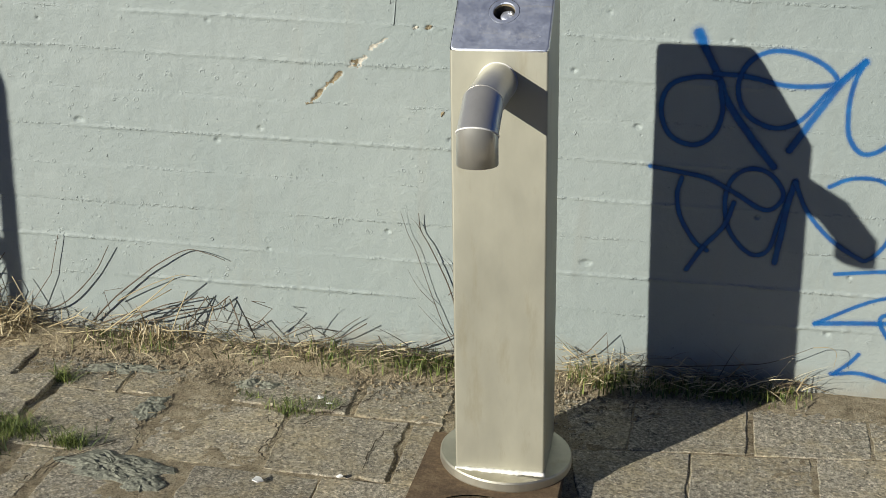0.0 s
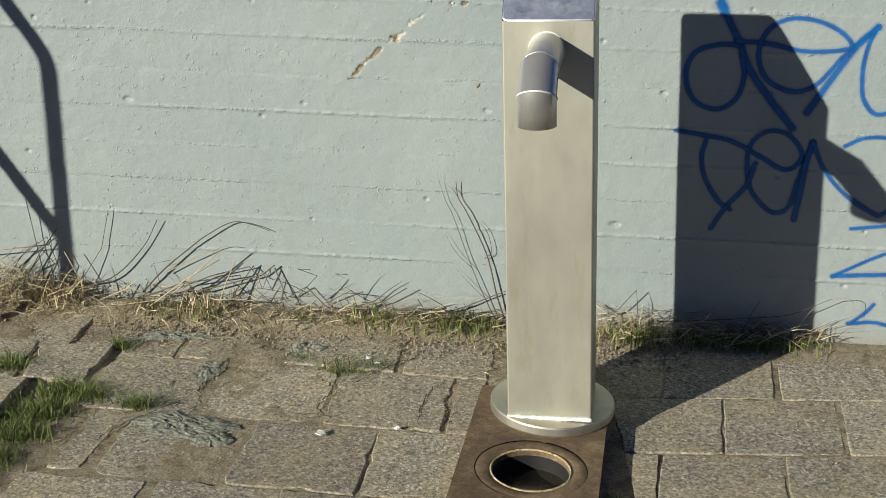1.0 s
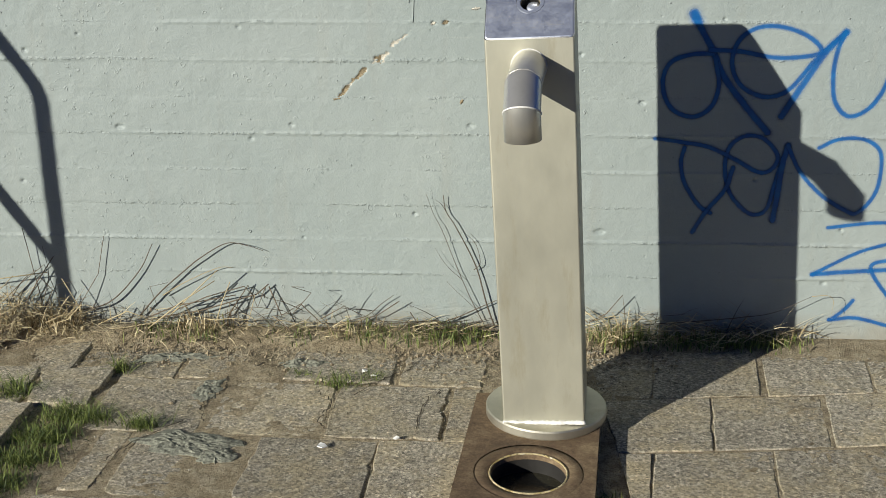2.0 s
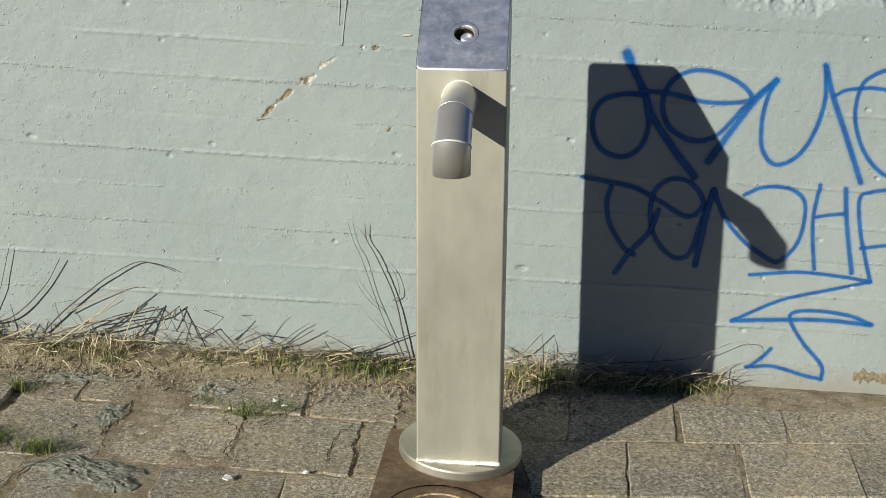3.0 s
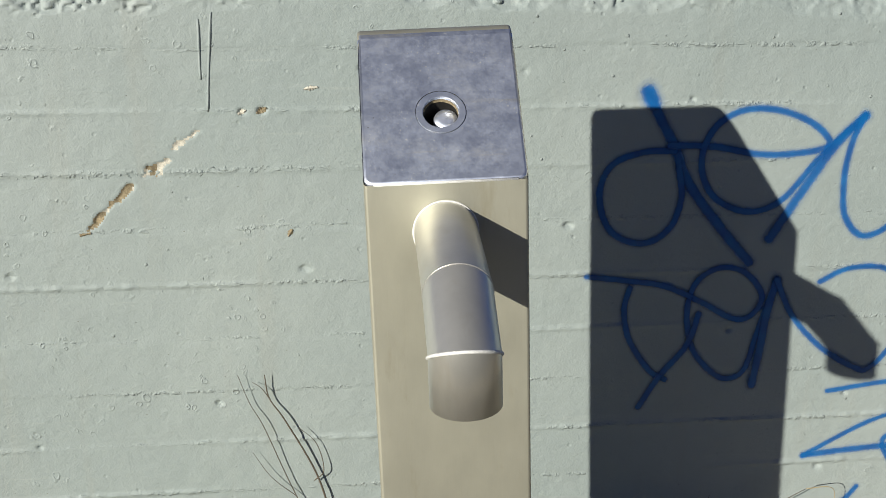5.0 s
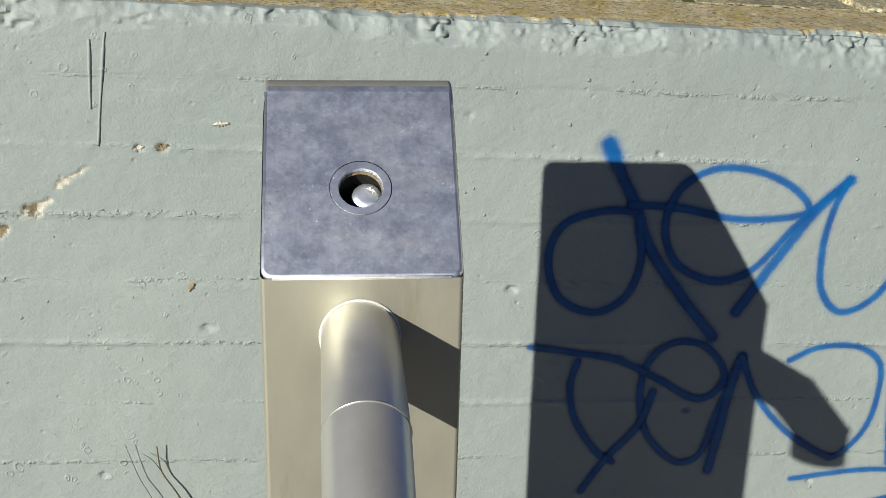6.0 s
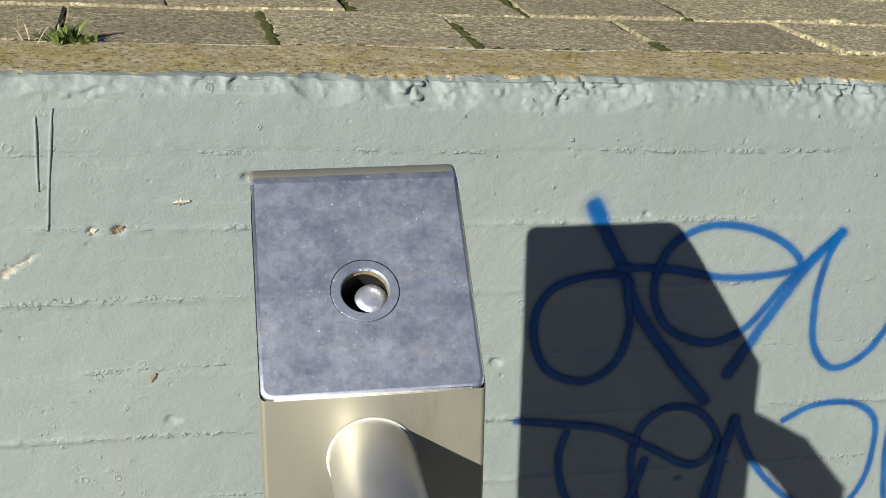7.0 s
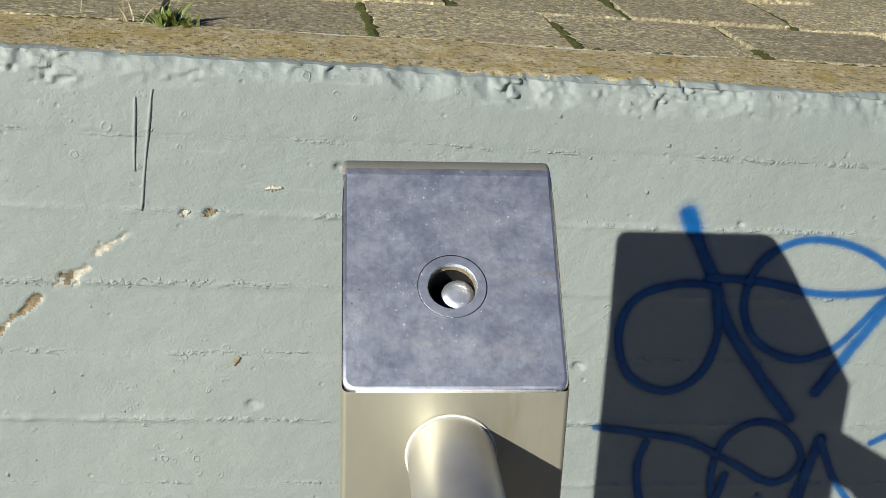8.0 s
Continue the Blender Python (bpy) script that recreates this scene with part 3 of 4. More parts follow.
def slab(poly, z, parent, mat, tilt=0.004, chips=0.012, thick=0.05):
    """One paving slab with a worn outline and rounded arrises."""
    area = abs(sum(a.x * b.y - b.x * a.y for a, b in zip(poly, poly[1:] + poly[:1]))) / 2
    if len(poly) < 3 or area < 0.003:
        return
    c = sum(poly, Vector((0, 0))) / len(poly)
    ring = []
    for a, b in zip(poly, poly[1:] + poly[:1]):
        k = max(1, int((b - a).length / 0.03))
        for i in range(k):
            q = a + (b - a) * (i / k)
            pull = chips * (rnd.random() ** 6) + (0.6 * chips * rnd.random() ** 2 if i == 0 else 0)
            ring.append(q + (c - q).normalized() * pull)
    gx, gy, dz = rnd.gauss(0, tilt * 1.5), rnd.gauss(0, tilt * 1.5), rnd.gauss(0, tilt)
    up = lambda q, s, d: (c.x + (q.x - c.x) * s, c.y + (q.y - c.y) * s, z + dz + gx * (q.x - c.x) * 4 + gy * (q.y - c.y) * 4 - d)
    bm = bmesh.new()
    rad = (sum((q - c).length for q in ring) / len(ring))
    levels = [[bm.verts.new(up(q, s, d)) for q in ring] for s, d in ((1, thick), (1, 0.004), (1 - 0.0012 / rad, 0.0014), (1 - 0.004 / rad, 0.0))]
    for r, s in zip(levels, levels[1:]):
        for j in range(len(ring)):
            bm.faces.new((r[j], r[(j + 1) % len(ring)], s[(j + 1) % len(ring)], s[j]))
    bm.faces.new(levels[-1])
    part("paving_slab", bm, mat, parent, at=(c.x, c.y, z - thick))


def paving(parent, origin, turn, pitch, rows, cols, z, mat, cuts, gap=0.007, skew=None, jitter=0.004, chips=0.012, tilt=0.0016, skip=None):
    """Slabs in half bond from origin; cuts are lines (point, normal) that bound the field."""
    ca, sa = math.cos(radians(turn)), math.sin(radians(turn))
    lean_x = -sa if skew is None else skew
    for r in rows:
        for k in cols:
            x0 = (k + 0.5 * (r % 2)) * pitch[0] + rnd.gauss(0, jitter)
            y0 = r * pitch[1] + rnd.gauss(0, jitter * 0.5)
            g = gap * (0.6 + 0.9 * rnd.random()) / 2
            yaw = rnd.gauss(0, 0.008)
            corner = [Vector((x0 + g, y0 + g)), Vector((x0 + pitch[0] - g, y0 + g)), Vector((x0 + pitch[0] - g, y0 + pitch[1] - g)), Vector((x0 + g, y0 + pitch[1] - g))]
            mid = Vector((x0 + pitch[0] / 2, y0 + pitch[1] / 2))
            poly = []
            for q in corner:
                d = q - mid
                d = Vector((d.x - yaw * d.y, d.y + yaw * d.x)) + mid
                poly.append(Vector((origin[0] + d.x * ca + d.y * lean_x, origin[1] + d.x * sa + d.y * ca)))
            if skip and skip(sum(poly, Vector((0, 0))) / 4):
                continue
            for p, n in cuts:
                if poly:
                    poly = clip_poly(poly, Vector(p), Vector(n))
            if len(poly) > 2:
                slab(poly, z, parent, mat, tilt, chips)


# ---- drinking fountain ----
LEAN = -3.1
BASE = Vector((0.099, -0.6008, 0.0687))
W, DEPTH, H_FRONT, H_TOP = 0.212, 0.228, 1.009, 1.1675


def fountain():
    f = new("drinking_fountain")
    f.matrix_basis = pose(*(BASE * U), -0.2, LEAN, -4.0)
    tagged(f, "brushed stainless steel drinking fountain column with a bent spout", "fountain")
    h, dh, r = W / 2, DEPTH / 2, 0.0305
    lean_part = lambda name, bm, mat, parent=f, label="", smooth=False: lean(name, bm, mat, parent, label, smooth)

    def lean(name, bm, mat, parent, label, smooth):
        bmesh.ops.scale(bm, verts=bm.verts, vec=(U, U, U))
        ob = new(name, mesh_of(name, bm, mat, smooth))
        ob.parent = parent
        return tagged(ob, label)

    slope = radians(40.4)
    cy, cz = dh - r, H_TOP - r
    prof = [(-dh, 0.0), (-dh, H_FRONT)]
    start = (cy - r * math.sin(slope), cz + r * math.cos(slope))
    prof.append(start)
    for i in range(1, 9):
        a = math.pi / 2 + slope - (math.pi / 2 + slope) * i / 8
        prof.append((cy + r * math.cos(a), cz + r * math.sin(a)))
    prof.append((dh, 0.0))

    # shell: front, sides, back and rounded top, with small rolled arrises
    bm = bmesh.new()
    left = [bm.verts.new((-h, y, z)) for y, z in prof]
    right = [bm.verts.new((h, y, z)) for y, z in prof]
    n = len(prof)
    bm.faces.new(left)
    bm.faces.new(right[::-1])
    faces = {}
    for i in range(n):
        j = (i + 1) % n
        faces[i] = bm.faces.new((left[j], left[i], right[i], right[j]))
    bmesh.ops.recalc_face_normals(bm, faces=bm.faces)
    bmesh.ops.delete(bm, geom=[faces[1], faces[n - 1]], context="FACES_ONLY")
    sharp = [e for e in bm.edges if len(e.link_faces) == 2 and e.calc_face_angle(0) > 0.9]
    bmesh.ops.bevel(bm, geom=sharp, offset=0.005, segments=3, profile=0.5, affect="EDGES")
    for fc in bm.faces:
        fc.smooth = True
    # reflections painted by facing: sky-blue steel in front, warm steel for ground behind
    for fc in bm.faces:
        c = fc.calc_center_median()
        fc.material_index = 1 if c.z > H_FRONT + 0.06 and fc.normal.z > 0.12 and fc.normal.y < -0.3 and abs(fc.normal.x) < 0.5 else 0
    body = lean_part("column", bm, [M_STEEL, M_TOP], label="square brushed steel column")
    mod = body.modifiers.new("normals", "WEIGHTED_NORMAL")
    mod.keep_sharp = True

    # sloping top plate with a round opening
    a0, a1 = Vector((0, -dh, H_FRONT + 0.0008)), Vector((0, start[0], start[1] + 0.0003))
    along = (a1 - a0)
    length = along.length
    along.normalize()
    normal = Vector((1, 0, 0)).cross(along)
    hole = 0.108
    place = lambda u, v, d=0.0: a0 + Vector((u, 0, 0)) + along * v + normal * d
    bm = bmesh.new()
    hw = h + 0.0002

    def outline(inset, depth):
        """The plate's edge with rounded front corners, drawn in by inset and let down by depth."""
        rc, a = 0.012 - inset * 0.7, hw - inset
        pts = [(a * sx + (-rc * sx + rc * sx * math.cos(t)), inset + rc - rc * math.sin(t)) for sx, ts in ((-1, (0, 0.4, 0.8, 1.2, math.pi / 2)), (1, (math.pi / 2, 1.2, 0.8, 0.4, 0))) for t in ts]
        return [bm.verts.new(place(u, v, -depth)) for u, v in [*pts, (a, length), (-a, length)]]

    ov = outline(0.0045, 0.0)
    iv = [bm.verts.new(place(0.034 * math.cos(t), hole + 0.034 * math.sin(t))) for t in (2 * math.pi * i / 40 for i in range(40))]
    es = [bm.edges.new((p, q)) for loop in (ov, iv) for p, q in zip(loop, loop[1:] + loop[:1])]
    bmesh.ops.triangle_fill(bm, edges=es, use_beauty=True, normal=normal)
    loops = [ov, outline(0.002, 0.0007), outline(0.0006, 0.0022), outline(0.0, 0.0045), outline(0.0, 0.008)]
    for up, low in zip(loops, loops[1:]):
        for i in range(len(up)):
            j = (i + 1) % len(up)
            bm.faces.new((up[i], low[i], low[j], up[j])).smooth = True
    plate = lean_part("top_plate", bm, M_TOP, label="sloping scratched steel top plate, sky reflection painted blue")
    # front edge of the plate, its highlight painted as a near-white bar
    bm = bmesh.new()
    tube(bm, [place(-hw + 0.013, 0.0008, -0.0025), place(hw - 0.013, 0.0008, -0.0025)], [0.0024, 0.0024], 8)
    lean_part("edge", bm, M_WELD, plate, "front edge with its highlight painted near-white")
    # bushing ring, bore and button inside it
    rot = Matrix(((1, 0, 0), tuple(along), tuple(normal))).transposed()

    def turned(prof, sides=48):
        b = bmesh.new()
        rings = lathe(b, prof, (0, 0), sides)
        return b, rings

    c0 = place(0, hole)
    m4 = Matrix.Translation(c0) @ rot.to_4x4()
    bm, rings = turned([(0.0342, -0.004), (0.0334, -0.0006), (0.0328, 0.0004), (0.0246, 0.0004), (0.0238, -0.0005), (0.0235, -0.004)])
    bmesh.ops.transform(bm, matrix=m4, verts=bm.verts)
    lean_part("bushing", bm, M_TOP, plate, "round steel bushing let into the plate", False)
    bm, rings = turned([(0.0237, -0.003), (0.0236, -0.009), (0.0228, -0.0095)])
    bmesh.ops.transform(bm, matrix=m4, verts=bm.verts)
    lean_part("collar", bm, M_BROWN, plate, "rusty collar of the button hole", True)
    # below the collar the bore's shade is painted near-black
    bm, rings = turned([(0.0234, -0.009), (0.0232, -0.075), (0.0, -0.075)])
    bmesh.ops.transform(bm, matrix=m4, verts=bm.verts)
    lean_part("bore", bm, M_SHADE, plate, "bore of the button hole, shade painted near-black", True)
    bm, rings = turned([(0.0165, -0.07), (0.0165, -0.017), (0.0155, -0.0145), (0.008, -0.0135), (0.0, -0.0133)])
    bmesh.ops.transform(bm, matrix=m4 @ Matrix.Translation((0.0068, -0.002, 0)), verts=bm.verts)
    lean_part("push_button", bm, M_TOP, plate, "small steel push button inside the hole", True)

    # spout: three mitred lengths of pipe
    pr = 0.0413
    zc = 0.9425
    xc = -0.0028
    axis = [Vector((xc, -dh + 0.002, zc)), Vector((xc + 0.001, -0.319, zc)), Vector((xc + 0.002, -0.396, 0.9004)), Vector((xc + 0.002, -0.396, 0.8411))]
    spout = new("spout")
    spout.parent = f
    tagged(spout, "bent stainless steel spout pipe")
    dirs = [(q - p).normalized() for p, q in zip(axis, axis[1:])]
    cuts = [dirs[0]] + [(p + q).normalized() for p, q in zip(dirs, dirs[1:])] + [dirs[-1]]
    for s in range(3):
        bm = bmesh.new()
        d = dirs[s]
        e1 = Vector((1, 0, 0))
        e2 = d.cross(e1)
        ends = []
        for o, nrm in ((axis[s], cuts[s]), (axis[s + 1], cuts[s + 1])):
            ring = []
            for i in range(48):
                t = 2 * math.pi * i / 48
                q = o + pr * (math.cos(t) * e1 + math.sin(t) * e2)
                q -= d * ((q - o).dot(nrm) / d.dot(nrm))
                ring.append(bm.verts.new(q))
            ends.append(ring)
        for i in range(48):
            j = (i + 1) % 48
            bm.faces.new((ends[0][i], ends[0][j], ends[1][j], ends[1][i])).smooth = True
        if s == 2:
            inner = [bm.verts.new(v.co.lerp(axis[3], 0.1)) for v in ends[1]]
            deep = [bm.verts.new(v.co + Vector((0, 0, 0.05))) for v in inner]
            for i in range(48):
                j = (i + 1) % 48
                bm.faces.new((ends[1][i], ends[1][j], inner[j], inner[i]))
                bm.faces.new((inner[i], inner[j], deep[j], deep[i])).smooth = True
        lean_part(("pipe", "elbow", "nozzle")[s], bm, M_PIPE, spout)
    for k in (1, 2):
        bm = bmesh.new()
        e1, d = Vector((1, 0, 0)), cuts[k]
        e2 = d.cross(e1)
        st = 1 / abs(dirs[k].dot(d))
        loop = [axis[k] + pr * (math.cos(t) * e1 + st * math.sin(t) * e2) for t in (2 * math.pi * i / 48 for i in range(49))]
        tube(bm, loop, [0.0009 if k == 1 else 0.0022] * 49, 8, False)
        lean_part("weld_seam", bm, M_PIPE if k == 1 else M_WELD, spout, "ground weld seam" if k == 1 else "bright weld seam")
    bm = bmesh.new()
    loop = [Vector((xc + (pr + 0.001) * math.cos(t), -dh - 0.0015, zc + (pr + 0.001) * math.sin(t))) for t in (2 * math.pi * i / 48 for i in range(49))]
    tube(bm, loop, [0.0014] * 49, 6, False)
    lean_part("weld_seam", bm, M_WELD, spout, "bright weld seam")

    # foot flange and its weld bead
    bm = bmesh.new()
    rings = lathe(bm, [(0.1, -0.026), (0.16, -0.026), (0.162, -0.022), (0.162, -0.004), (0.159, 0.0), (0.05, 0.0)], (0.0, 0.0), 96)
    bmesh.ops.transform(bm, matrix=Matrix.Rotation(radians(-LEAN), 4, "Y"), verts=bm.verts)
    lean_part("flange", bm, M_FLANGE, label="round steel foot flange", smooth=False)
    bm = bmesh.new()
    q = h + 0.001
    line = np.linspace(-q, q, 40)
    tube(bm, [(x, -dh - 0.001 + rnd.gauss(0, 0.0008), 0.003) for x in line], [0.006 * rnd.uniform(0.75, 1.2) for _ in line], 8)
    lean_part("weld_bead", bm, M_WELD, label="rough bright weld bead")
    return f


fountain()


def drain_plate():
    """Rusted iron cover with a round drain opening in front of the fountain."""
    d = new("drain_cover")
    c = Vector((0.056, -0.8, 0.0))
    d.matrix_basis = pose(*(c * U), 0, 0, -5)
    tagged(d, "rusted iron drain cover with a round opening", "drain")

    def local(name, bm, mat, label="", smooth=False):
        bmesh.ops.scale(bm, verts=bm.verts, vec=(U, U, U))
        ob = new(name, mesh_of(name, bm, mat, smooth))
        ob.parent = d
        return tagged(ob, label)

    zt = 0.044
    hc = Vector((0.005, -0.12))
    bm = bmesh.new()
    x0, x1, y0, y1 = -0.172, 0.172, -0.315, 0.29
    ov = [bm.verts.new((x, y, zt)) for x, y in ((x0, y0), (x1, y0), (x1, y1), (x0, y1))]
    iv = [bm.verts.new((hc.x + 0.136 * math.cos(t), hc.y + 0.136 * math.sin(t), zt)) for t in (2 * math.pi * i / 48 for i in range(48))]
    es = [bm.edges.new((p, q)) for loop in (ov, iv) for p, q in zip(loop, loop[1:] + loop[:1])]
    bmesh.ops.triangle_fill(bm, edges=es, use_beauty=True, normal=(0, 0, 1))
    low = [bm.verts.new((v.co.x, v.co.y, -0.03)) for v in ov]
    for i in range(4):
        j = (i + 1) % 4
        bm.faces.new((ov[i], low[i], low[j], ov[j]))
    local("cover_plate", bm, M_RUST)
    bm = bmesh.new()
    lathe(bm, [(0.1362, zt - 0.02), (0.1362, zt - 0.004), (0.1335, zt - 0.0015), (0.096, zt - 0.004), (0.094, zt - 0.007), (0.0935, zt - 0.018)], hc, 64)
    local("drain_ring", bm, M_RUST, "worn iron ring round the opening", True)
    bm = bmesh.new()
    lathe(bm, [(0.099, zt - 0.0042), (0.096, zt - 0.0005), (0.0935, zt - 0.004)], hc, 64)
    local("drain_rim", bm, M_CAP, "limescaled inner rim", True)
    # pipe wall coloured near-black in place of the shade down the opening
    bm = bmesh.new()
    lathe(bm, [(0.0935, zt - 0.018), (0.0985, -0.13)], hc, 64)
    local("drain_pipe", bm, M_SHADE, "drain pipe wall, shade painted near-black", True)
    bm = bmesh.new()
    lathe(bm, [(0.1, -0.012), (0.05, -0.013), (0.0, -0.012)], hc, 48)
    local("drain_water", bm, M_WATER, "shallow dark water and silt", True)


drain_plate()


# ---- stairs and railing that stand beside the wall ----
def stairs():
    s = tagged(new("staircase"), "concrete side stairs up to the wall top", "stairs")
    bm = bmesh.new()
    sl = [(-1.36, -0.05), (-1.36, 0.02), (-0.06, 1.23), (-0.06, -0.05)]
    a = [bm.verts.new((-2.47, y, z)) for y, z in sl]
    b = [bm.verts.new((-2.6, y, z)) for y, z in sl]
    bm.faces.new(a)
    bm.faces.new(b[::-1])
    for i in range(4):
        j = (i + 1) % 4
        bm.faces.new((a[j], a[i], b[i], b[j]))
    bmesh.ops.recalc_face_normals(bm, faces=bm.faces)
    part("cheek_wall", bm, M_CONCRETE, s)
    for i in range(6):
        bm = bmesh.new()
        box(bm, -3.7, -1.22 + i * 0.195, -0.05, -2.603, -0.04, 0.2 * (i + 1), 0.006)
        part("step", bm, M_CONCRETE, s)
    r = tagged(new("handrail"), "dark painted tubular handrail beside the stairs", "railing")
    y0, x0 = -1.0, -2.402
    bm = bmesh.new()
    tube(bm, [(x0, y0, -0.01), (x0, y0, 1.24), (x0, y0 + 0.004, 1.265), (x0, y0 + 0.016, 1.292), (x0, y0 + 0.045, 1.325)], [0.019] * 5, 16)
    part("post", bm, M_RAIL, r)
    for name, z0, run in (("top_rail", 1.32, 0.04), ("middle_rail", 0.71, 0.0)):
        bm = bmesh.new()
        tube(bm, [(x0, y0 + run, z0), (x0, y0 + 1.5, z0 + (1.5 - run) * 0.95)], [0.019] * 2, 16)
        part(name, bm, M_RAIL, r)
    bm = bmesh.new()
    tube(bm, [(x0, y0 + 1.46, 1.18), (x0, y0 + 1.46, 2.68)], [0.019] * 2, 16)
    part("post", bm, M_RAIL, r)


stairs()

# ---- marks on the wall ----
def chip_patch(name, ctrl, widths, mat, label, category, lift=0.0012):
    """A ragged strip of bare concrete where paint and skin have come off."""
    pts = spline(ctrl, 10)
    bm = bmesh.new()
    prev = None
    for i, q in enumerate(pts):
        d = pts[min(i + 1, len(pts) - 1)] - pts[max(i - 1, 0)]
        d = d / (np.linalg.norm(d) + 1e-9)
        n = np.array((-d[1], d[0]))
        w = np.interp(i / (len(pts) - 1), np.linspace(0, 1, len(widths)), widths)
        a, b = w * rnd.uniform(0.25, 1.0), w * rnd.uniform(0.25, 1.0)
        row = []
        for t in (a, 0.0, -b):
            p = q + n * t
            row.append(bm.verts.new((p[0], -float(relief(p[0], p[1])) - lift - (0.002 if t == 0 else 0), p[1])))
        if prev:
            for j in (0, 1):
                bm.faces.new((prev[j], row[j], row[j + 1], prev[j + 1]))
        prev = row
    return tagged(part(name, bm, mat), label, category)


def crack(ctrl, n, mat, label, size, wander):
    """A broken line of small flakes where the skin has burst."""
    pts = spline(ctrl, 12)
    bm = bmesh.new()
    for _ in range(n):
        q = pts[rnd.randrange(len(pts))]
        cx, cz = q[0] + rnd.gauss(0, wander), q[1] + rnd.gauss(0, wander * 0.7)
        r = size * rnd.uniform(0.35, 1.1)
        a0 = rnd.uniform(0, 6)
        ring = []
        for k in range(7):
            t = a0 + 2 * math.pi * k / 7
            x, z = cx + r * rnd.uniform(0.5, 1.3) * math.cos(t), cz + 0.75 * r * rnd.uniform(0.5, 1.3) * math.sin(t)
            ring.append(bm.verts.new((x, -float(relief(x, z)) - 0.0006, z)))
        top = bm.verts.new((cx, -float(relief(cx, cz)) - 0.0006 - rnd.uniform(0.0003, 0.0014), cz))
        for k in range(7):
            bm.faces.new((ring[k], ring[(k + 1) % 7], top))
    tagged(part("wall_crack", bm, mat), label, "crack", kind="stuff")


crack([(-0.7, 0.864), (-0.52, 0.866), (-0.4, 0.868), (-0.28, 0.874), (-0.15, 0.877)], 90, M_WALL, "rough paint ridge along a board mark", 0.0045, 0.0035)
chip_patch("paint_chip", [(-0.515, 0.757), (-0.535, 0.753)], [0.003, 0.004], M_BROWN, "small brown chip in the wall paint", "paint chip")
chip_patch("paint_chip", [(-0.15, 0.755), (-0.158, 0.742)], [0.003, 0.007, 0.003], M_BROWN, "small brown chip in the wall paint", "paint chip")
chip_patch("paint_chip", [(-0.192, 0.988), (-0.21, 0.978)], [0.004, 0.008, 0.003], M_BROWN, "small brown chip in the wall paint", "paint chip")
chip_patch("paint_chip", [(-0.228, 0.984), (-0.242, 0.976)], [0.003, 0.006, 0.003], M_SPALL, "small pale chip in the wall paint", "paint chip")
chip_patch("paint_chip", [(-0.1, 1.025), (-0.125, 1.022)], [0.003, 0.006, 0.003], M_SPALL, "small pale chip in the wall paint", "paint chip")
chip_patch("paint_chip", [(1.31, 0.06), (1.36, 0.058), (1.45, 0.062)], [0.02, 0.032, 0.03, 0.026], M_BROWN, "bare brown patch low on the wall", "paint chip")
for x, z0, z1 in ((-0.3055, 1.041, 1.148), (-0.29, 0.983, 1.16)):
    bm = bmesh.new()
    zz = np.linspace(z0, z1, 14)
    xx = x + 0.004 * rough_noise(V1, zz, zz * 0 + x, 12)
    tube(bm, [(a + (b - 1.07) * (0.08 if z0 < 1.0 else 0.0), -float(relief(a, b)) - 0.0002, b) for a, b in zip(xx, zz)], [0.0028 * (0.6 + 0.6 * float(V2(b * 40, x))) for b in zz], 6)
    tagged(part("paint_run", bm, M_WALL, wall), "thick vertical run of grey paint")


# ---- paving ----
pavement = tagged(new("pavement"), "worn grey concrete paving slabs with sandy joints", "paving", kind="structure")
upper = tagged(new("pavement_upper"), "lichen-stained concrete slabs behind the wall top", "paving", kind="structure")
paving(upper, (0.044, 0.234), 0, (0.33, 0.29), range(0, 9), range(-7, 8), WALL_TOP - 0.002, M_SLAB_UP, [], gap=0.008, chips=0.007)
paving(pavement, (0.408, -0.429), 6.0, (0.318, 0.306), range(-3, 2), range(-2, 5), 0.0, M_SLAB, [((0, -0.045), (0, -1)), ((0.262, -0.5), (1, 0.085))], gap=0.0055, chips=0.007, skew=0.1)


def torn_up(c):
    """Where the grass strip and the loose slabs lie."""
    return (c.x < -1.1 and -1.16 < c.y < -0.45) or (c.x < -1.18 and -0.45 <= c.y < -0.2)


paving(pavement, (-0.362, -1.012), -1.5, (0.328, 0.32), range(-1, 3), range(-6, 3), 0.0, M_SLAB, [((0, -0.075), (0, -1)), ((-0.118, -0.8), (-1, 0.085))], gap=0.009, jitter=0.008, chips=0.014, tilt=0.0018, skip=torn_up, skew=0.045)
for poly, z in (([(-1.8, -1.12), (-1.36, -1.1), (-1.33, -0.565), (-1.78, -0.58)], 0.012), ([(-1.36, -0.545), (-1.185, -0.54), (-1.17, -0.29), (-1.375, -0.36)], 0.013), ([(-1.75, -0.55), (-1.385, -0.545), (-1.4, -0.3), (-1.75, -0.31)], 0.002), ([(-1.125, -0.985), (-1.045, -0.975), (-1.015, -0.675), (-1.09, -0.665)], 0.004), ([(-2.0, -0.46), (-1.66, -0.46), (-1.63, -0.12), (-1.98, -0.12)], 0.0)):
    slab([Vector(q) for q in poly], z, pavement, M_SLAB, 0.004, 0.014)


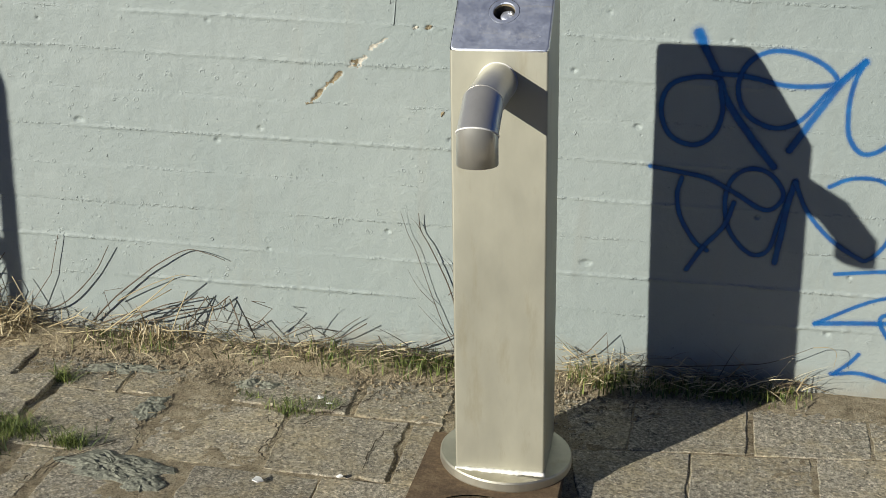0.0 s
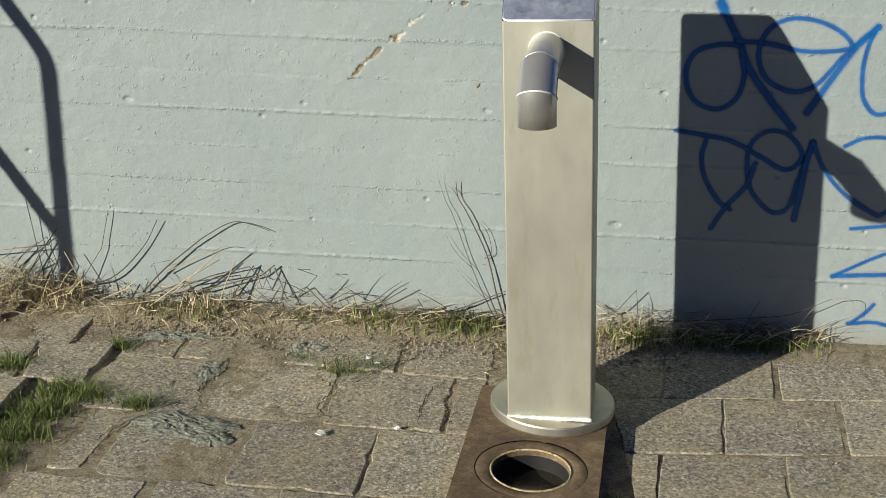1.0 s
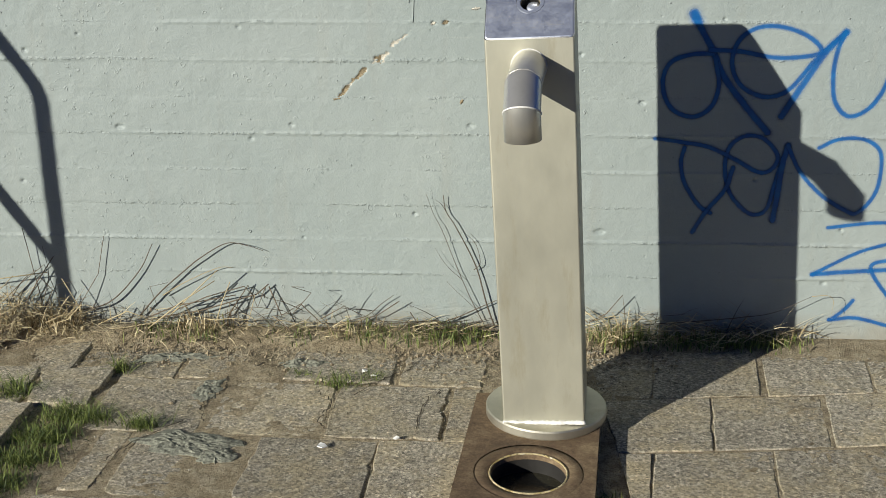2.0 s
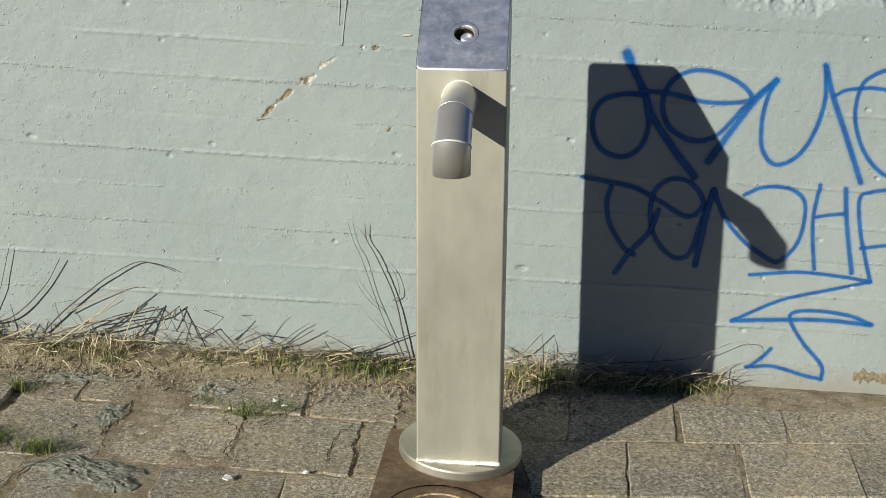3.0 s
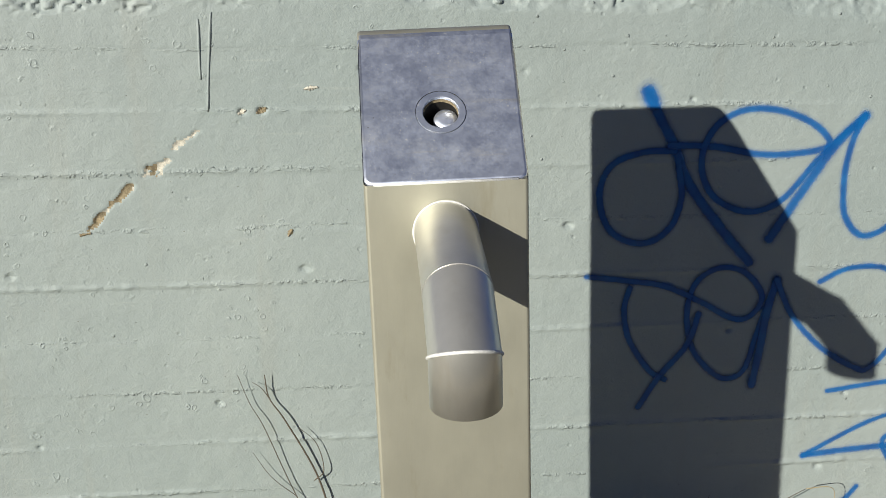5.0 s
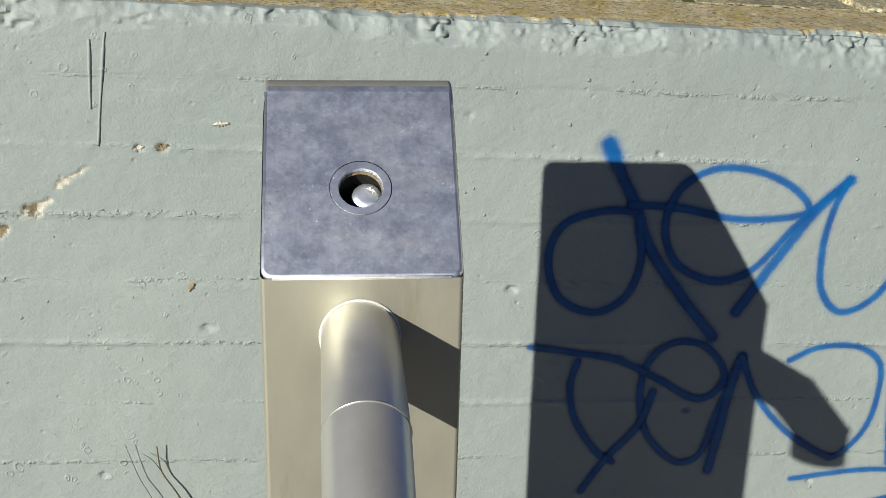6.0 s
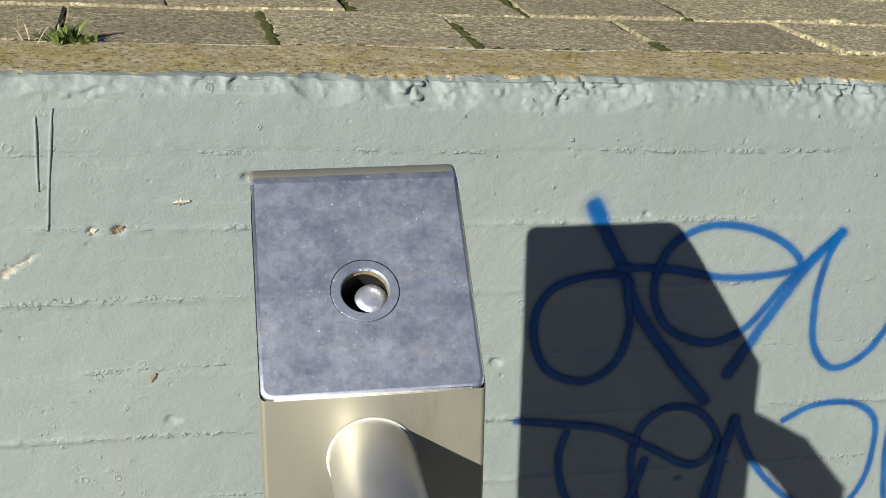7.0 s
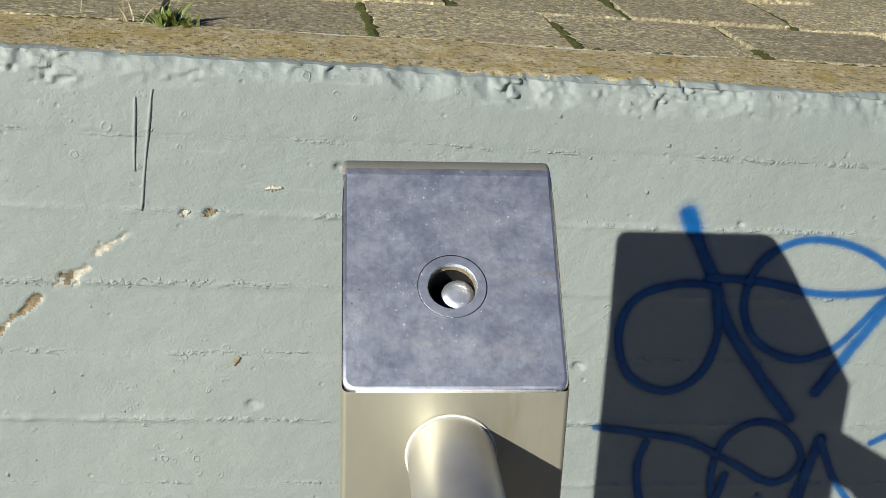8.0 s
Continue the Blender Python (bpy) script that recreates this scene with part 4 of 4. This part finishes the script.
def crust(cx, cy, rx, ry, high, mat, turn=0.0):
    """A low crumbling patch of old mortar on the slabs."""
    bm = bmesh.new()
    n, m = 54, 16
    rings = []
    ca, sa = math.cos(turn), math.sin(turn)
    for j in range(1, m + 1):
        ring = []
        for i in range(n):
            t = 2 * math.pi * i / n
            k = j / m * (0.45 + 0.7 * float(V2(math.cos(t) * 2.3 + cx * 9, math.sin(t) * 2.3 + cy * 9)) + 0.3 * float(V1(math.cos(t) * 7 + cx * 9, math.sin(t) * 7 + cy * 9)))
            u, v = rx * k * math.cos(t), ry * k * math.sin(t)
            x, y = cx + u * ca - v * sa, cy + u * sa + v * ca
            z = 0.002 + high * ((1 - (j / m) ** 3) * (0.1 + 1.0 * float(V3(x * 45, y * 45)) + 0.9 * float(V4(x * 140, y * 140))) - 0.6) - (0.012 if j == m else 0)
            ring.append(bm.verts.new((x, y, z)))
        rings.append(ring)
    bm.faces.new(rings[0])
    for r, q in zip(rings, rings[1:]):
        for i in range(n):
            bm.faces.new((r[i], q[i], q[(i + 1) % n], r[(i + 1) % n]))
    return tagged(part("mortar_crust", bm, mat), "crumbling dark grey-green crust of old mortar on the slabs", "mortar")


def slab_crack(ctrl, w):
    """A dirt-filled crack across a slab."""
    bm = bmesh.new()
    pts = spline(ctrl, 9)
    prev = None
    for i, q in enumerate(pts):
        d = pts[min(i + 1, len(pts) - 1)] - pts[max(i - 1, 0)]
        d = d / (np.linalg.norm(d) + 1e-9)
        n = np.array((-d[1], d[0])) * w * rnd.uniform(0.1, 0.6)
        j = np.array((rnd.gauss(0, 0.004), rnd.gauss(0, 0.004)))
        row = (bm.verts.new((*(q + j + n), 0.0035)), bm.verts.new((*(q + j - n), 0.0035)))
        if prev:
            bm.faces.new((prev[0], prev[1], row[1], row[0]))
        prev = row
    tagged(part("slab_crack", bm, M_DIRT, pavement), "dirt-filled crack across a slab")


M_DIRT = plain("dark_dirt", (0.09, 0.07, 0.045), 0.95, 120, 0.4)
slab_crack([(-0.83, -0.33), (-0.82, -0.42), (-0.86, -0.52), (-0.84, -0.62)], 0.005)
slab_crack([(-0.9, -0.62), (-1.0, -0.75), (-1.05, -0.85)], 0.005)
slab_crack([(-0.55, -0.42), (-0.5, -0.5), (-0.52, -0.6), (-0.48, -0.66)], 0.004)
slab_crack([(-0.27, -0.2), (-0.31, -0.28), (-0.4, -0.38), (-0.44, -0.45)], 0.005)
slab_crack([(-0.2, -0.4), (-0.24, -0.5), (-0.25, -0.66)], 0.004)
slab_crack([(-0.72, -0.2), (-0.76, -0.28)], 0.005)
crust(-0.86, -0.74, 0.15, 0.075, 0.008, M_BITUMEN, -0.15)
crust(-0.76, -0.8, 0.06, 0.04, 0.006, M_BITUMEN, 0.4)
crust(-0.87, -0.42, 0.05, 0.085, 0.006, M_BITUMEN, -0.3)
crust(-1.02, -0.21, 0.13, 0.04, 0.008, M_BITUMEN, 0.1)
crust(-0.62, -0.24, 0.09, 0.04, 0.01, M_BITUMEN, 0.0)


# ---- plants ----
def blade(bm, base, tip, width, sag=0.0, segs=4):
    """One thin bent leaf."""
    base, tip = Vector(base), Vector(tip)
    d = tip - base
    side = Vector((-d.y, d.x, 0))
    if side.length < 1e-4:
        side = Vector((1, 0, 0))
    side = (side.normalized() + Vector((rnd.gauss(0, 0.3), rnd.gauss(0, 0.3), rnd.gauss(0, 0.3)))).normalized()
    prev = None
    for i in range(segs + 1):
        t = i / segs
        c = base + d * t + Vector((0, 0, sag * 4 * t * (1 - t)))
        w = width * (1 - t) ** 0.7
        if i == segs:
            v = bm.verts.new(c)
            bm.faces.new((prev[0], prev[1], v))
        else:
            row = (bm.verts.new(c - side * w), bm.verts.new(c + side * w))
            if prev:
                bm.faces.new((prev[0], prev[1], row[1], row[0]))
            prev = row


def tuft(name, cx, cy, n, spread, tall, mat, label, z=0.0, lean=(0, 0), flat=0.6, width=0.0021, category="grass"):
    bm = bmesh.new()
    for _ in range(n):
        x, y = cx + rnd.gauss(0, spread), cy + rnd.gauss(0, spread * 0.6)
        y = min(y, -0.012) if cy < 0 else y
        h = tall * rnd.uniform(0.35, 1.0)
        a = rnd.uniform(0, 2 * math.pi)
        out = flat * h * rnd.random()
        tip = (x + out * math.cos(a) + lean[0] * h, y + out * math.sin(a) + lean[1] * h, z + h * rnd.uniform(0.35, 1.0))
        if cy < 0:
            tip = (tip[0], min(tip[1], -0.012), tip[2])
        blade(bm, (x, y, z - 0.006), tip, width * rnd.uniform(0.6, 1.3), 0.2 * h)
    return tagged(part(name, bm, mat, at=(cx, cy, z)), label, category, kind="stuff")


def straw_mat(name, x0, x1, n, depth, mat, label, high=0.045, long=0.1):
    """Loose dry stalks that lie along the foot of the wall."""
    bm = bmesh.new()
    for _ in range(n):
        x = rnd.uniform(x0, x1)
        clump = float(V1(x * 5, 3.0))
        y = -0.014 - depth * rnd.random() ** 1.5 * (0.4 + clump)
        z = 0.004 + high * rnd.random() ** 2 * (0.3 + 1.2 * clump) + 0.02
        a = rnd.gauss(0, 0.9) + (math.pi if rnd.random() < 0.5 else 0)
        l = long * rnd.uniform(0.2, 1.0)
        y1 = min(y + l * math.sin(a) * 0.7, -0.012)
        blade(bm, (x, y, z), (x + l * math.cos(a), y1, max(0.008, z + l * rnd.gauss(0.05, 0.35))), rnd.uniform(0.0009, 0.0024), l * rnd.uniform(0, 0.1), 3)
    return tagged(part(name, bm, mat), label, "dry grass", kind="stuff")


straw_mat("dry_grass", -1.95, -0.06, 1050, 0.15, M_STRAW, "tangled dry straw-coloured grass along the wall foot")
straw_mat("dry_grass", -1.75, -1.35, 420, 0.17, M_STRAW, "thick heap of dry straw against the wall", 0.1, 0.16)
straw_mat("dry_grass", 0.22, 0.46, 200, 0.12, M_STRAW, "dry straw beside the fountain at the wall foot", 0.06, 0.1)
straw_mat("dry_grass", 0.44, 0.9, 260, 0.1, M_STRAW, "matted dry grass in the shade at the wall foot", 0.05, 0.13)
straw_mat("dead_stalks", -1.9, -0.05, 170, 0.07, M_TWIG, "thin dark dead stalks along the wall foot", 0.07, 0.2)
straw_mat("dead_stalks", 0.44, 0.9, 60, 0.07, M_TWIG, "thin dark dead stalks along the wall foot", 0.06, 0.2)

GREEN = "short green grass tuft at the foot of the wall"
for x, n, t in ((-1.1, 60, 0.07), (-0.97, 50, 0.075), (-0.66, 60, 0.06), (-0.44, 130, 0.08), (-0.3, 90, 0.07), (-0.19, 150, 0.075), (-0.12, 70, 0.06), (0.33, 110, 0.09), (0.4, 60, 0.07), (0.52, 90, 0.045), (0.63, 130, 0.055), (0.72, 110, 0.05), (0.79, 90, 0.05)):
    tuft("grass_tuft", x, -0.05 - rnd.random() * 0.03, int(n * 1.8), 0.05, t * 0.85, M_GRASS, GREEN, 0.012)
for x, n, t in ((-1.62, 130, 0.17), (-1.5, 160, 0.16), (-1.4, 120, 0.13), (-0.98, 90, 0.12), (-0.5, 60, 0.06), (0.34, 80, 0.1), (0.29, 50, 0.08)):
    tuft("dry_tuft", x, -0.06, n, 0.04, t, M_STRAW, "dry straw-coloured grass tuft against the wall", 0.01, flat=0.9, category="dry grass")
for x, y, n, t, sp in ((-1.22, -0.6, 300, 0.04, 0.045), (-1.25, -0.72, 340, 0.042, 0.045), (-1.26, -0.84, 320, 0.04, 0.045), (-1.29, -0.97, 280, 0.042, 0.04), (-1.14, -0.62, 120, 0.05, 0.03), (-1.33, -1.08, 160, 0.06, 0.04), (-1.0, -0.65, 110, 0.055, 0.022), (-1.43, -0.47, 160, 0.06, 0.04), (-1.16, -0.31, 70, 0.05, 0.015), (-0.5, -0.37, 70, 0.045, 0.03), (-0.42, -0.33, 50, 0.035, 0.025), (-0.62, -0.32, 40, 0.03, 0.02), (-0.06, -1.08, 80, 0.03, 0.035), (0.24, -0.98, 45, 0.035, 0.015)):
    tuft("grass_tuft", x, y, int(n * 1.7), sp, t, M_GRASS, "low green grass growing between the paving slabs", 0.0, flat=1.7, width=0.0015)
for x, y, n, t in ((-0.27, 0.225, 90, 0.034),):
    if n:
        tuft("weed", x, y, n, 0.016, t, M_WEED, "green rosette weed in a joint behind the wall", WALL_TOP, flat=1.9, width=0.0042, category="weed")
        tuft("dry_tuft", x - 0.06, y, 10, 0.035, 0.07, M_STRAW, "few dry stalks in a joint behind the wall", WALL_TOP, flat=2.6, width=0.0014, category="dry grass")
for x, y, n in ((1.2, 1.5, 120), (0.0, 1.5, 90)):
    tuft("dry_tuft", x, y, n, 0.06, 0.16, M_STRAW, "dry straw-coloured grass on the upper paving", WALL_TOP, flat=1.2, category="dry grass")
    tuft("dead_bush", x + 0.05, y + 0.05, 40, 0.06, 0.2, M_TWIG, "dark dead stalks on the upper paving", WALL_TOP, flat=1.0, width=0.001, category="dead bush")


def twig(ctrl, r=0.0022, mat=None, y=-0.017, label="thin dark dead plant stem against the wall"):
    """A stem through (x, z) points, at a small distance from the wall."""
    bm = bmesh.new()
    pts = spline([(x, y + 0.002 * (-1) ** i, z) for i, (x, z) in enumerate(ctrl)], 6)
    n = len(pts)
    tube(bm, [(q[0], min(q[1], -0.012), q[2]) for q in pts], [r * (1 - 0.65 * i / n) for i in range(n)], 6)
    return tagged(part("plant_stem", bm, mat or M_TWIG), label, "stem")


def kinked(ctrl, r=0.0018, mat=None, y=-0.04, label="kinked dead grass stalk against the wall"):
    bm = bmesh.new()
    tube(bm, [(x, min(y + rnd.gauss(0, 0.008), -0.014), z) for x, z in ctrl], [r * (1 - 0.4 * i / len(ctrl)) for i in range(len(ctrl))], 5)
    return tagged(part("plant_stem", bm, mat or M_TWIG), label, "stem")


BUSH = "leafless dark twig of a dead plant beside the fountain"
twig([(-0.052, 0.03), (-0.078, 0.11), (-0.111, 0.232), (-0.171, 0.359), (-0.202, 0.41), (-0.210, 0.462)], 0.0027, y=-0.014, label=BUSH)
twig([(-0.082, 0.03), (-0.127, 0.125), (-0.171, 0.231), (-0.214, 0.349), (-0.240, 0.4), (-0.261, 0.464)], 0.0014, y=-0.014, label=BUSH)
twig([(-0.117, 0.22), (-0.098, 0.246), (-0.112, 0.305), (-0.147, 0.345)], 0.0013, y=-0.014, label=BUSH)
twig([(-0.202, 0.41), (-0.217, 0.435), (-0.234, 0.446)], 0.0011, y=-0.014, label=BUSH)
twig([(-0.152, 0.185), (-0.202, 0.235), (-0.237, 0.29)], 0.0009, y=-0.014, label=BUSH)
twig([(-0.102, 0.08), (-0.152, 0.13), (-0.202, 0.18)], 0.0009, y=-0.014, label=BUSH)
twig([(-1.4, 0.06), (-1.276, 0.094), (-1.171, 0.199), (-1.118, 0.295)], 0.0028)
twig([(-1.18, 0.05), (-1.107, 0.132), (-1.03, 0.2), (-0.97, 0.25), (-0.886, 0.298), (-0.82, 0.293), (-0.771, 0.275)], 0.0026)
twig([(-1.1, 0.12), (-1.02, 0.17), (-0.92, 0.215), (-0.87, 0.22)], 0.0017, M_STRAW)
twig([(-1.5, 0.07), (-1.46, 0.18), (-1.47, 0.28)], 0.0016)
twig([(-1.62, 0.06), (-1.55, 0.16), (-1.5, 0.2)], 0.002)
twig([(-0.56, 0.03), (-0.46, 0.06), (-0.41, 0.1), (-0.368, 0.134)], 0.002)
twig([(-0.3, 0.03), (-0.2, 0.05), (-0.09, 0.1), (-0.03, 0.13)], 0.0026)
twig([(-0.34, 0.03), (-0.2, 0.03), (-0.06, 0.06)], 0.002)
twig([(0.4, 0.06), (0.55, 0.075), (0.7, 0.09), (0.8, 0.11), (0.91, 0.163)], 0.002, y=-0.05)
twig([(0.91, 0.163), (0.955, 0.168), (0.975, 0.15), (0.972, 0.11)], 0.0012, M_STRAW, y=-0.05)
kinked([(0.24, 0.06), (0.293, 0.09), (0.34, 0.155), (0.345, 0.12), (0.352, 0.06)], 0.0016)
kinked([(0.22, 0.1), (0.26, 0.075), (0.29, 0.04)], 0.002, M_STRAW)
kinked([(0.36, 0.04), (0.4, 0.085), (0.43, 0.07), (0.44, 0.03)], 0.0014, M_STRAW)
for path, r in (([(-1.088, 0.062), (-0.96, 0.118), (-0.837, 0.158), (-0.803, 0.125)], 0.0021), ([(-1.04, 0.099), (-0.865, 0.13), (-0.86, 0.087), (-0.924, 0.05)], 0.002), ([(-0.894, 0.056), (-0.826, 0.158), (-0.798, 0.087), (-0.769, 0.158), (-0.775, 0.12)], 0.0022), ([(-1.12, 0.05), (-0.98, 0.075), (-0.8, 0.13), (-0.76, 0.165)], 0.0026), ([(-0.76, 0.155), (-0.723, 0.062), (-0.661, 0.101), (-0.598, 0.033), (-0.509, 0.036), (-0.42, 0.07), (-0.349, 0.121)], 0.0022), ([(-1.485, 0.06), (-1.504, 0.179), (-1.524, 0.344)], 0.0016), ([(-1.56, 0.06), (-1.5, 0.16), (-1.437, 0.248)], 0.0022), ([(-1.39, 0.05), (-1.301, 0.19), (-1.271, 0.317)], 0.0014), ([(-1.62, 0.09), (-1.56, 0.15), (-1.47, 0.22), (-1.44, 0.12)], 0.0018), ([(-0.6, 0.05), (-0.52, 0.1), (-0.5, 0.04)], 0.0016)):
    kinked(path, r, M_TWIG, -0.024, "stiff dark kinked dead stalk at the foot of the wall")
for path in ([(-1.14, 0.03), (-1.02, 0.13), (-0.92, 0.19)], [(-1.08, 0.06), (-0.99, 0.15), (-0.905, 0.232)], [(-0.93, 0.03), (-0.9, 0.12), (-0.87, 0.19)], [(-1.33, 0.02), (-1.22, 0.03), (-1.1, 0.05), (-0.9, 0.04)], [(-1.3, 0.04), (-1.2, 0.09), (-1.12, 0.06)]):
    kinked(path, 0.0021, M_STRAW, -0.07, "bleached dry stalk at the foot of the wall")
for _ in range(7):
    x = rnd.uniform(-1.15, -0.6)
    z = rnd.uniform(0.03, 0.11)
    pts = [(x, z)]
    for _k in range(rnd.randint(2, 4)):
        x += rnd.uniform(0.02, 0.07) * (1 if rnd.random() < 0.75 else -1)
        z = min(0.19, max(0.02, z + rnd.gauss(0.01, 0.045)))
        pts.append((x, z))
    kinked(pts, rnd.uniform(0.001, 0.0022), M_TWIG if rnd.random() < 0.7 else M_STRAW, -0.03 - 0.06 * rnd.random())
for _ in range(10):
    x = rnd.uniform(-1.75, -1.3)
    z = rnd.uniform(0.02, 0.09)
    kinked([(x, z), (x + rnd.gauss(0, 0.05), z + rnd.uniform(0.03, 0.09)), (x + rnd.gauss(0, 0.1), z + rnd.uniform(0.02, 0.16))], rnd.uniform(0.0012, 0.0024), M_TWIG if rnd.random() < 0.5 else M_STRAW, -0.04 - 0.1 * rnd.random())
for _ in range(14):
    x = rnd.uniform(-0.55, -0.05)
    kinked([(x, 0.03), (x + rnd.uniform(0.05, 0.12), 0.03 + rnd.uniform(0.0, 0.03)), (x + rnd.uniform(0.14, 0.25), 0.03 + rnd.uniform(-0.01, 0.05))], rnd.uniform(0.001, 0.0018), M_TWIG, -0.03 - 0.04 * rnd.random())

# moss in the joints behind the wall
for x0, y0, x1, y1 in ((-0.3, 0.229, 1.2, 0.229), (0.044, 0.235, 0.044, 0.5), (0.374, 0.235, 0.374, 0.44), (0.704, 0.24, 0.704, 0.3), (0.21, 0.53, 0.21, 0.7), (0.54, 0.53, 0.54, 0.78), (0.87, 0.53, 0.87, 0.78), (-0.62, 0.229, -0.3, 0.229)):
    bm = bmesh.new()
    n = 60
    for i in range(n):
        t = i / n
        w = 0.95 * float(np.clip(2.2 * V1(t * 9 + x0 * 7, y0 * 5) - 0.2, 0, 1))
        if w < 0.15:
            continue
        c = Vector((x0 + (x1 - x0) * t, y0 + (y1 - y0) * t, WALL_TOP - 0.005))
        r = bmesh.ops.create_icosphere(bm, subdivisions=1, radius=0.008 * w * rnd.uniform(0.7, 1.3))
        bmesh.ops.scale(bm, verts=r["verts"], vec=(1.3, 1.0, 0.75))
        bmesh.ops.translate(bm, verts=r["verts"], vec=c + Vector((rnd.gauss(0, 0.003), rnd.gauss(0, 0.003), 0)))
    if bm.verts:
        tagged(part("moss", bm, M_MOSS), "dark green moss in the joint between slabs", "moss", kind="stuff")
    else:
        bm.free()


# ---- white kerb behind the wall ----
def kerb():
    bm = bmesh.new()
    a, b = Vector((1.87, 2.6, 0)), Vector((1.62, 0.95, 0))
    d = (b - a).normalized()
    n = Vector((-d.y, d.x, 0))
    prof = ((0.0, -0.02), (0.0, 0.05), (0.02, 0.07), (0.13, 0.07), (0.15, 0.05), (0.15, -0.02))
    rows = []
    for i in range(13):
        q = a + (b - a) * (i / 12)
        rows.append([bm.verts.new(q + n * (o + rnd.gauss(0, 0.003)) + Vector((0, 0, WALL_TOP + h + rnd.gauss(0, 0.002)))) for o, h in prof])
    for r, s in zip(rows, rows[1:]):
        for j in range(5):
            bm.faces.new((r[j], s[j], s[j + 1], r[j + 1]))
    bm.faces.new(rows[0])
    bm.faces.new(rows[-1][::-1])
    bmesh.ops.recalc_face_normals(bm, faces=bm.faces)
    tagged(part("kerb", bm, M_WHITE), "white painted low kerb on the upper paving", "kerb")


kerb()


# ---- loose bits ----
def crumbs(name, count, span, reach, size, flat, mat, label, category):
    """Small angular grains strewn over the paving, thickest along the wall."""
    rng = np.random.default_rng(count)
    x, y = rng.uniform(*span, count), -0.03 - np.abs(rng.normal(0, reach, count))
    keep = (y > -1.2) & ~((x > -0.12) & (x < 0.27) & (y < -0.42)) & ((x < 0.3) | (rng.random(count) < 0.55))
    x, y = x[keep], y[keep]
    r = rng.uniform(*size, len(x)) * (1 + 1.2 * rng.random(len(x)) ** 8)
    z = 0.0018 + 0.018 * np.clip(1 + y * 7, 0, 1) * (x < 0.3)
    corner = np.array([(1, 0, 0), (0, 1, 0), (-1, 0, 0), (0, -1, 0), (0, 0, flat), (0, 0, -flat)])
    v = np.stack([x, y, z], -1)[:, None, :] + corner[None] * r[:, None, None] * rng.uniform(0.55, 1.3, (len(x), 6, 3))
    face = np.array([(0, 1, 4), (1, 2, 4), (2, 3, 4), (3, 0, 4), (1, 0, 5), (2, 1, 5), (3, 2, 5), (0, 3, 5)])
    f = (face[None] + 6 * np.arange(len(x))[:, None, None]).reshape(-1, 3)
    me = bpy.data.meshes.new(name)
    me.from_pydata((v.reshape(-1, 3) * U).tolist(), [], f.tolist())
    me.materials.append(mat)
    return tagged(new(name, me), label, category, kind="stuff")


def litter():
    crumbs("gravel", 5200, (-1.8, 1.4), 0.4, (0.0008, 0.0026), 0.6, plain("pebbles", (0.55, 0.5, 0.4), 0.9, 50, 0.35), "scattered small pebbles and crumbs on the paving", "gravel")
    crumbs("dark_grit", 2600, (-1.8, 1.3), 0.3, (0.001, 0.003), 0.6, plain("dark_grit", (0.2, 0.17, 0.12), 0.95, 60, 0.4), "dark grit and plant crumbs on the paving", "grit")
    crumbs("earth_clods", 2600, (-1.7, 0.5), 0.12, (0.0022, 0.006), 0.7, plain("earth_clod", (0.36, 0.29, 0.19), 0.97, 60, 0.35), "crumbled clods of dry earth along the wall foot", "earth")
    for x, y, s in ((-0.49, -0.75, 0.016), (-0.43, -0.3, 0.012), (-0.4, -0.33, 0.009), (-0.3, -0.7, 0.009)):
        bm = bmesh.new()
        ring = [bm.verts.new((x + s * rnd.uniform(0.5, 1.2) * math.cos(t), y + s * rnd.uniform(0.4, 0.8) * math.sin(t), 0.008 + rnd.uniform(0, 0.006))) for t in (0, 0.9, 1.9, 2.7, 3.8, 5.0)]
        low = [bm.verts.new(v.co - Vector((0, 0, 0.003))) for v in ring]
        bm.faces.new(ring)
        bm.faces.new(low[::-1])
        for i in range(6):
            bm.faces.new((ring[i], low[i], low[(i + 1) % 6], ring[(i + 1) % 6]))
        tagged(part("paper_scrap", bm, M_WHITE), "small white scrap lying on the paving", "litter")
    bm = bmesh.new()
    for _ in range(340):
        x, y = rnd.uniform(-1.8, 0.1), -0.08 - abs(rnd.gauss(0, 0.16))
        a, l = rnd.uniform(0, 6.3), rnd.uniform(0.01, 0.05)
        blade(bm, (x, y, 0.012), (x + l * math.cos(a), y + l * math.sin(a), 0.012 + rnd.uniform(0, 0.01)), 0.0009, 0.002, 2)
    tagged(part("straw_bits", bm, M_STRAW), "short broken straws strewn over the paving", "straw", kind="stuff")


litter()
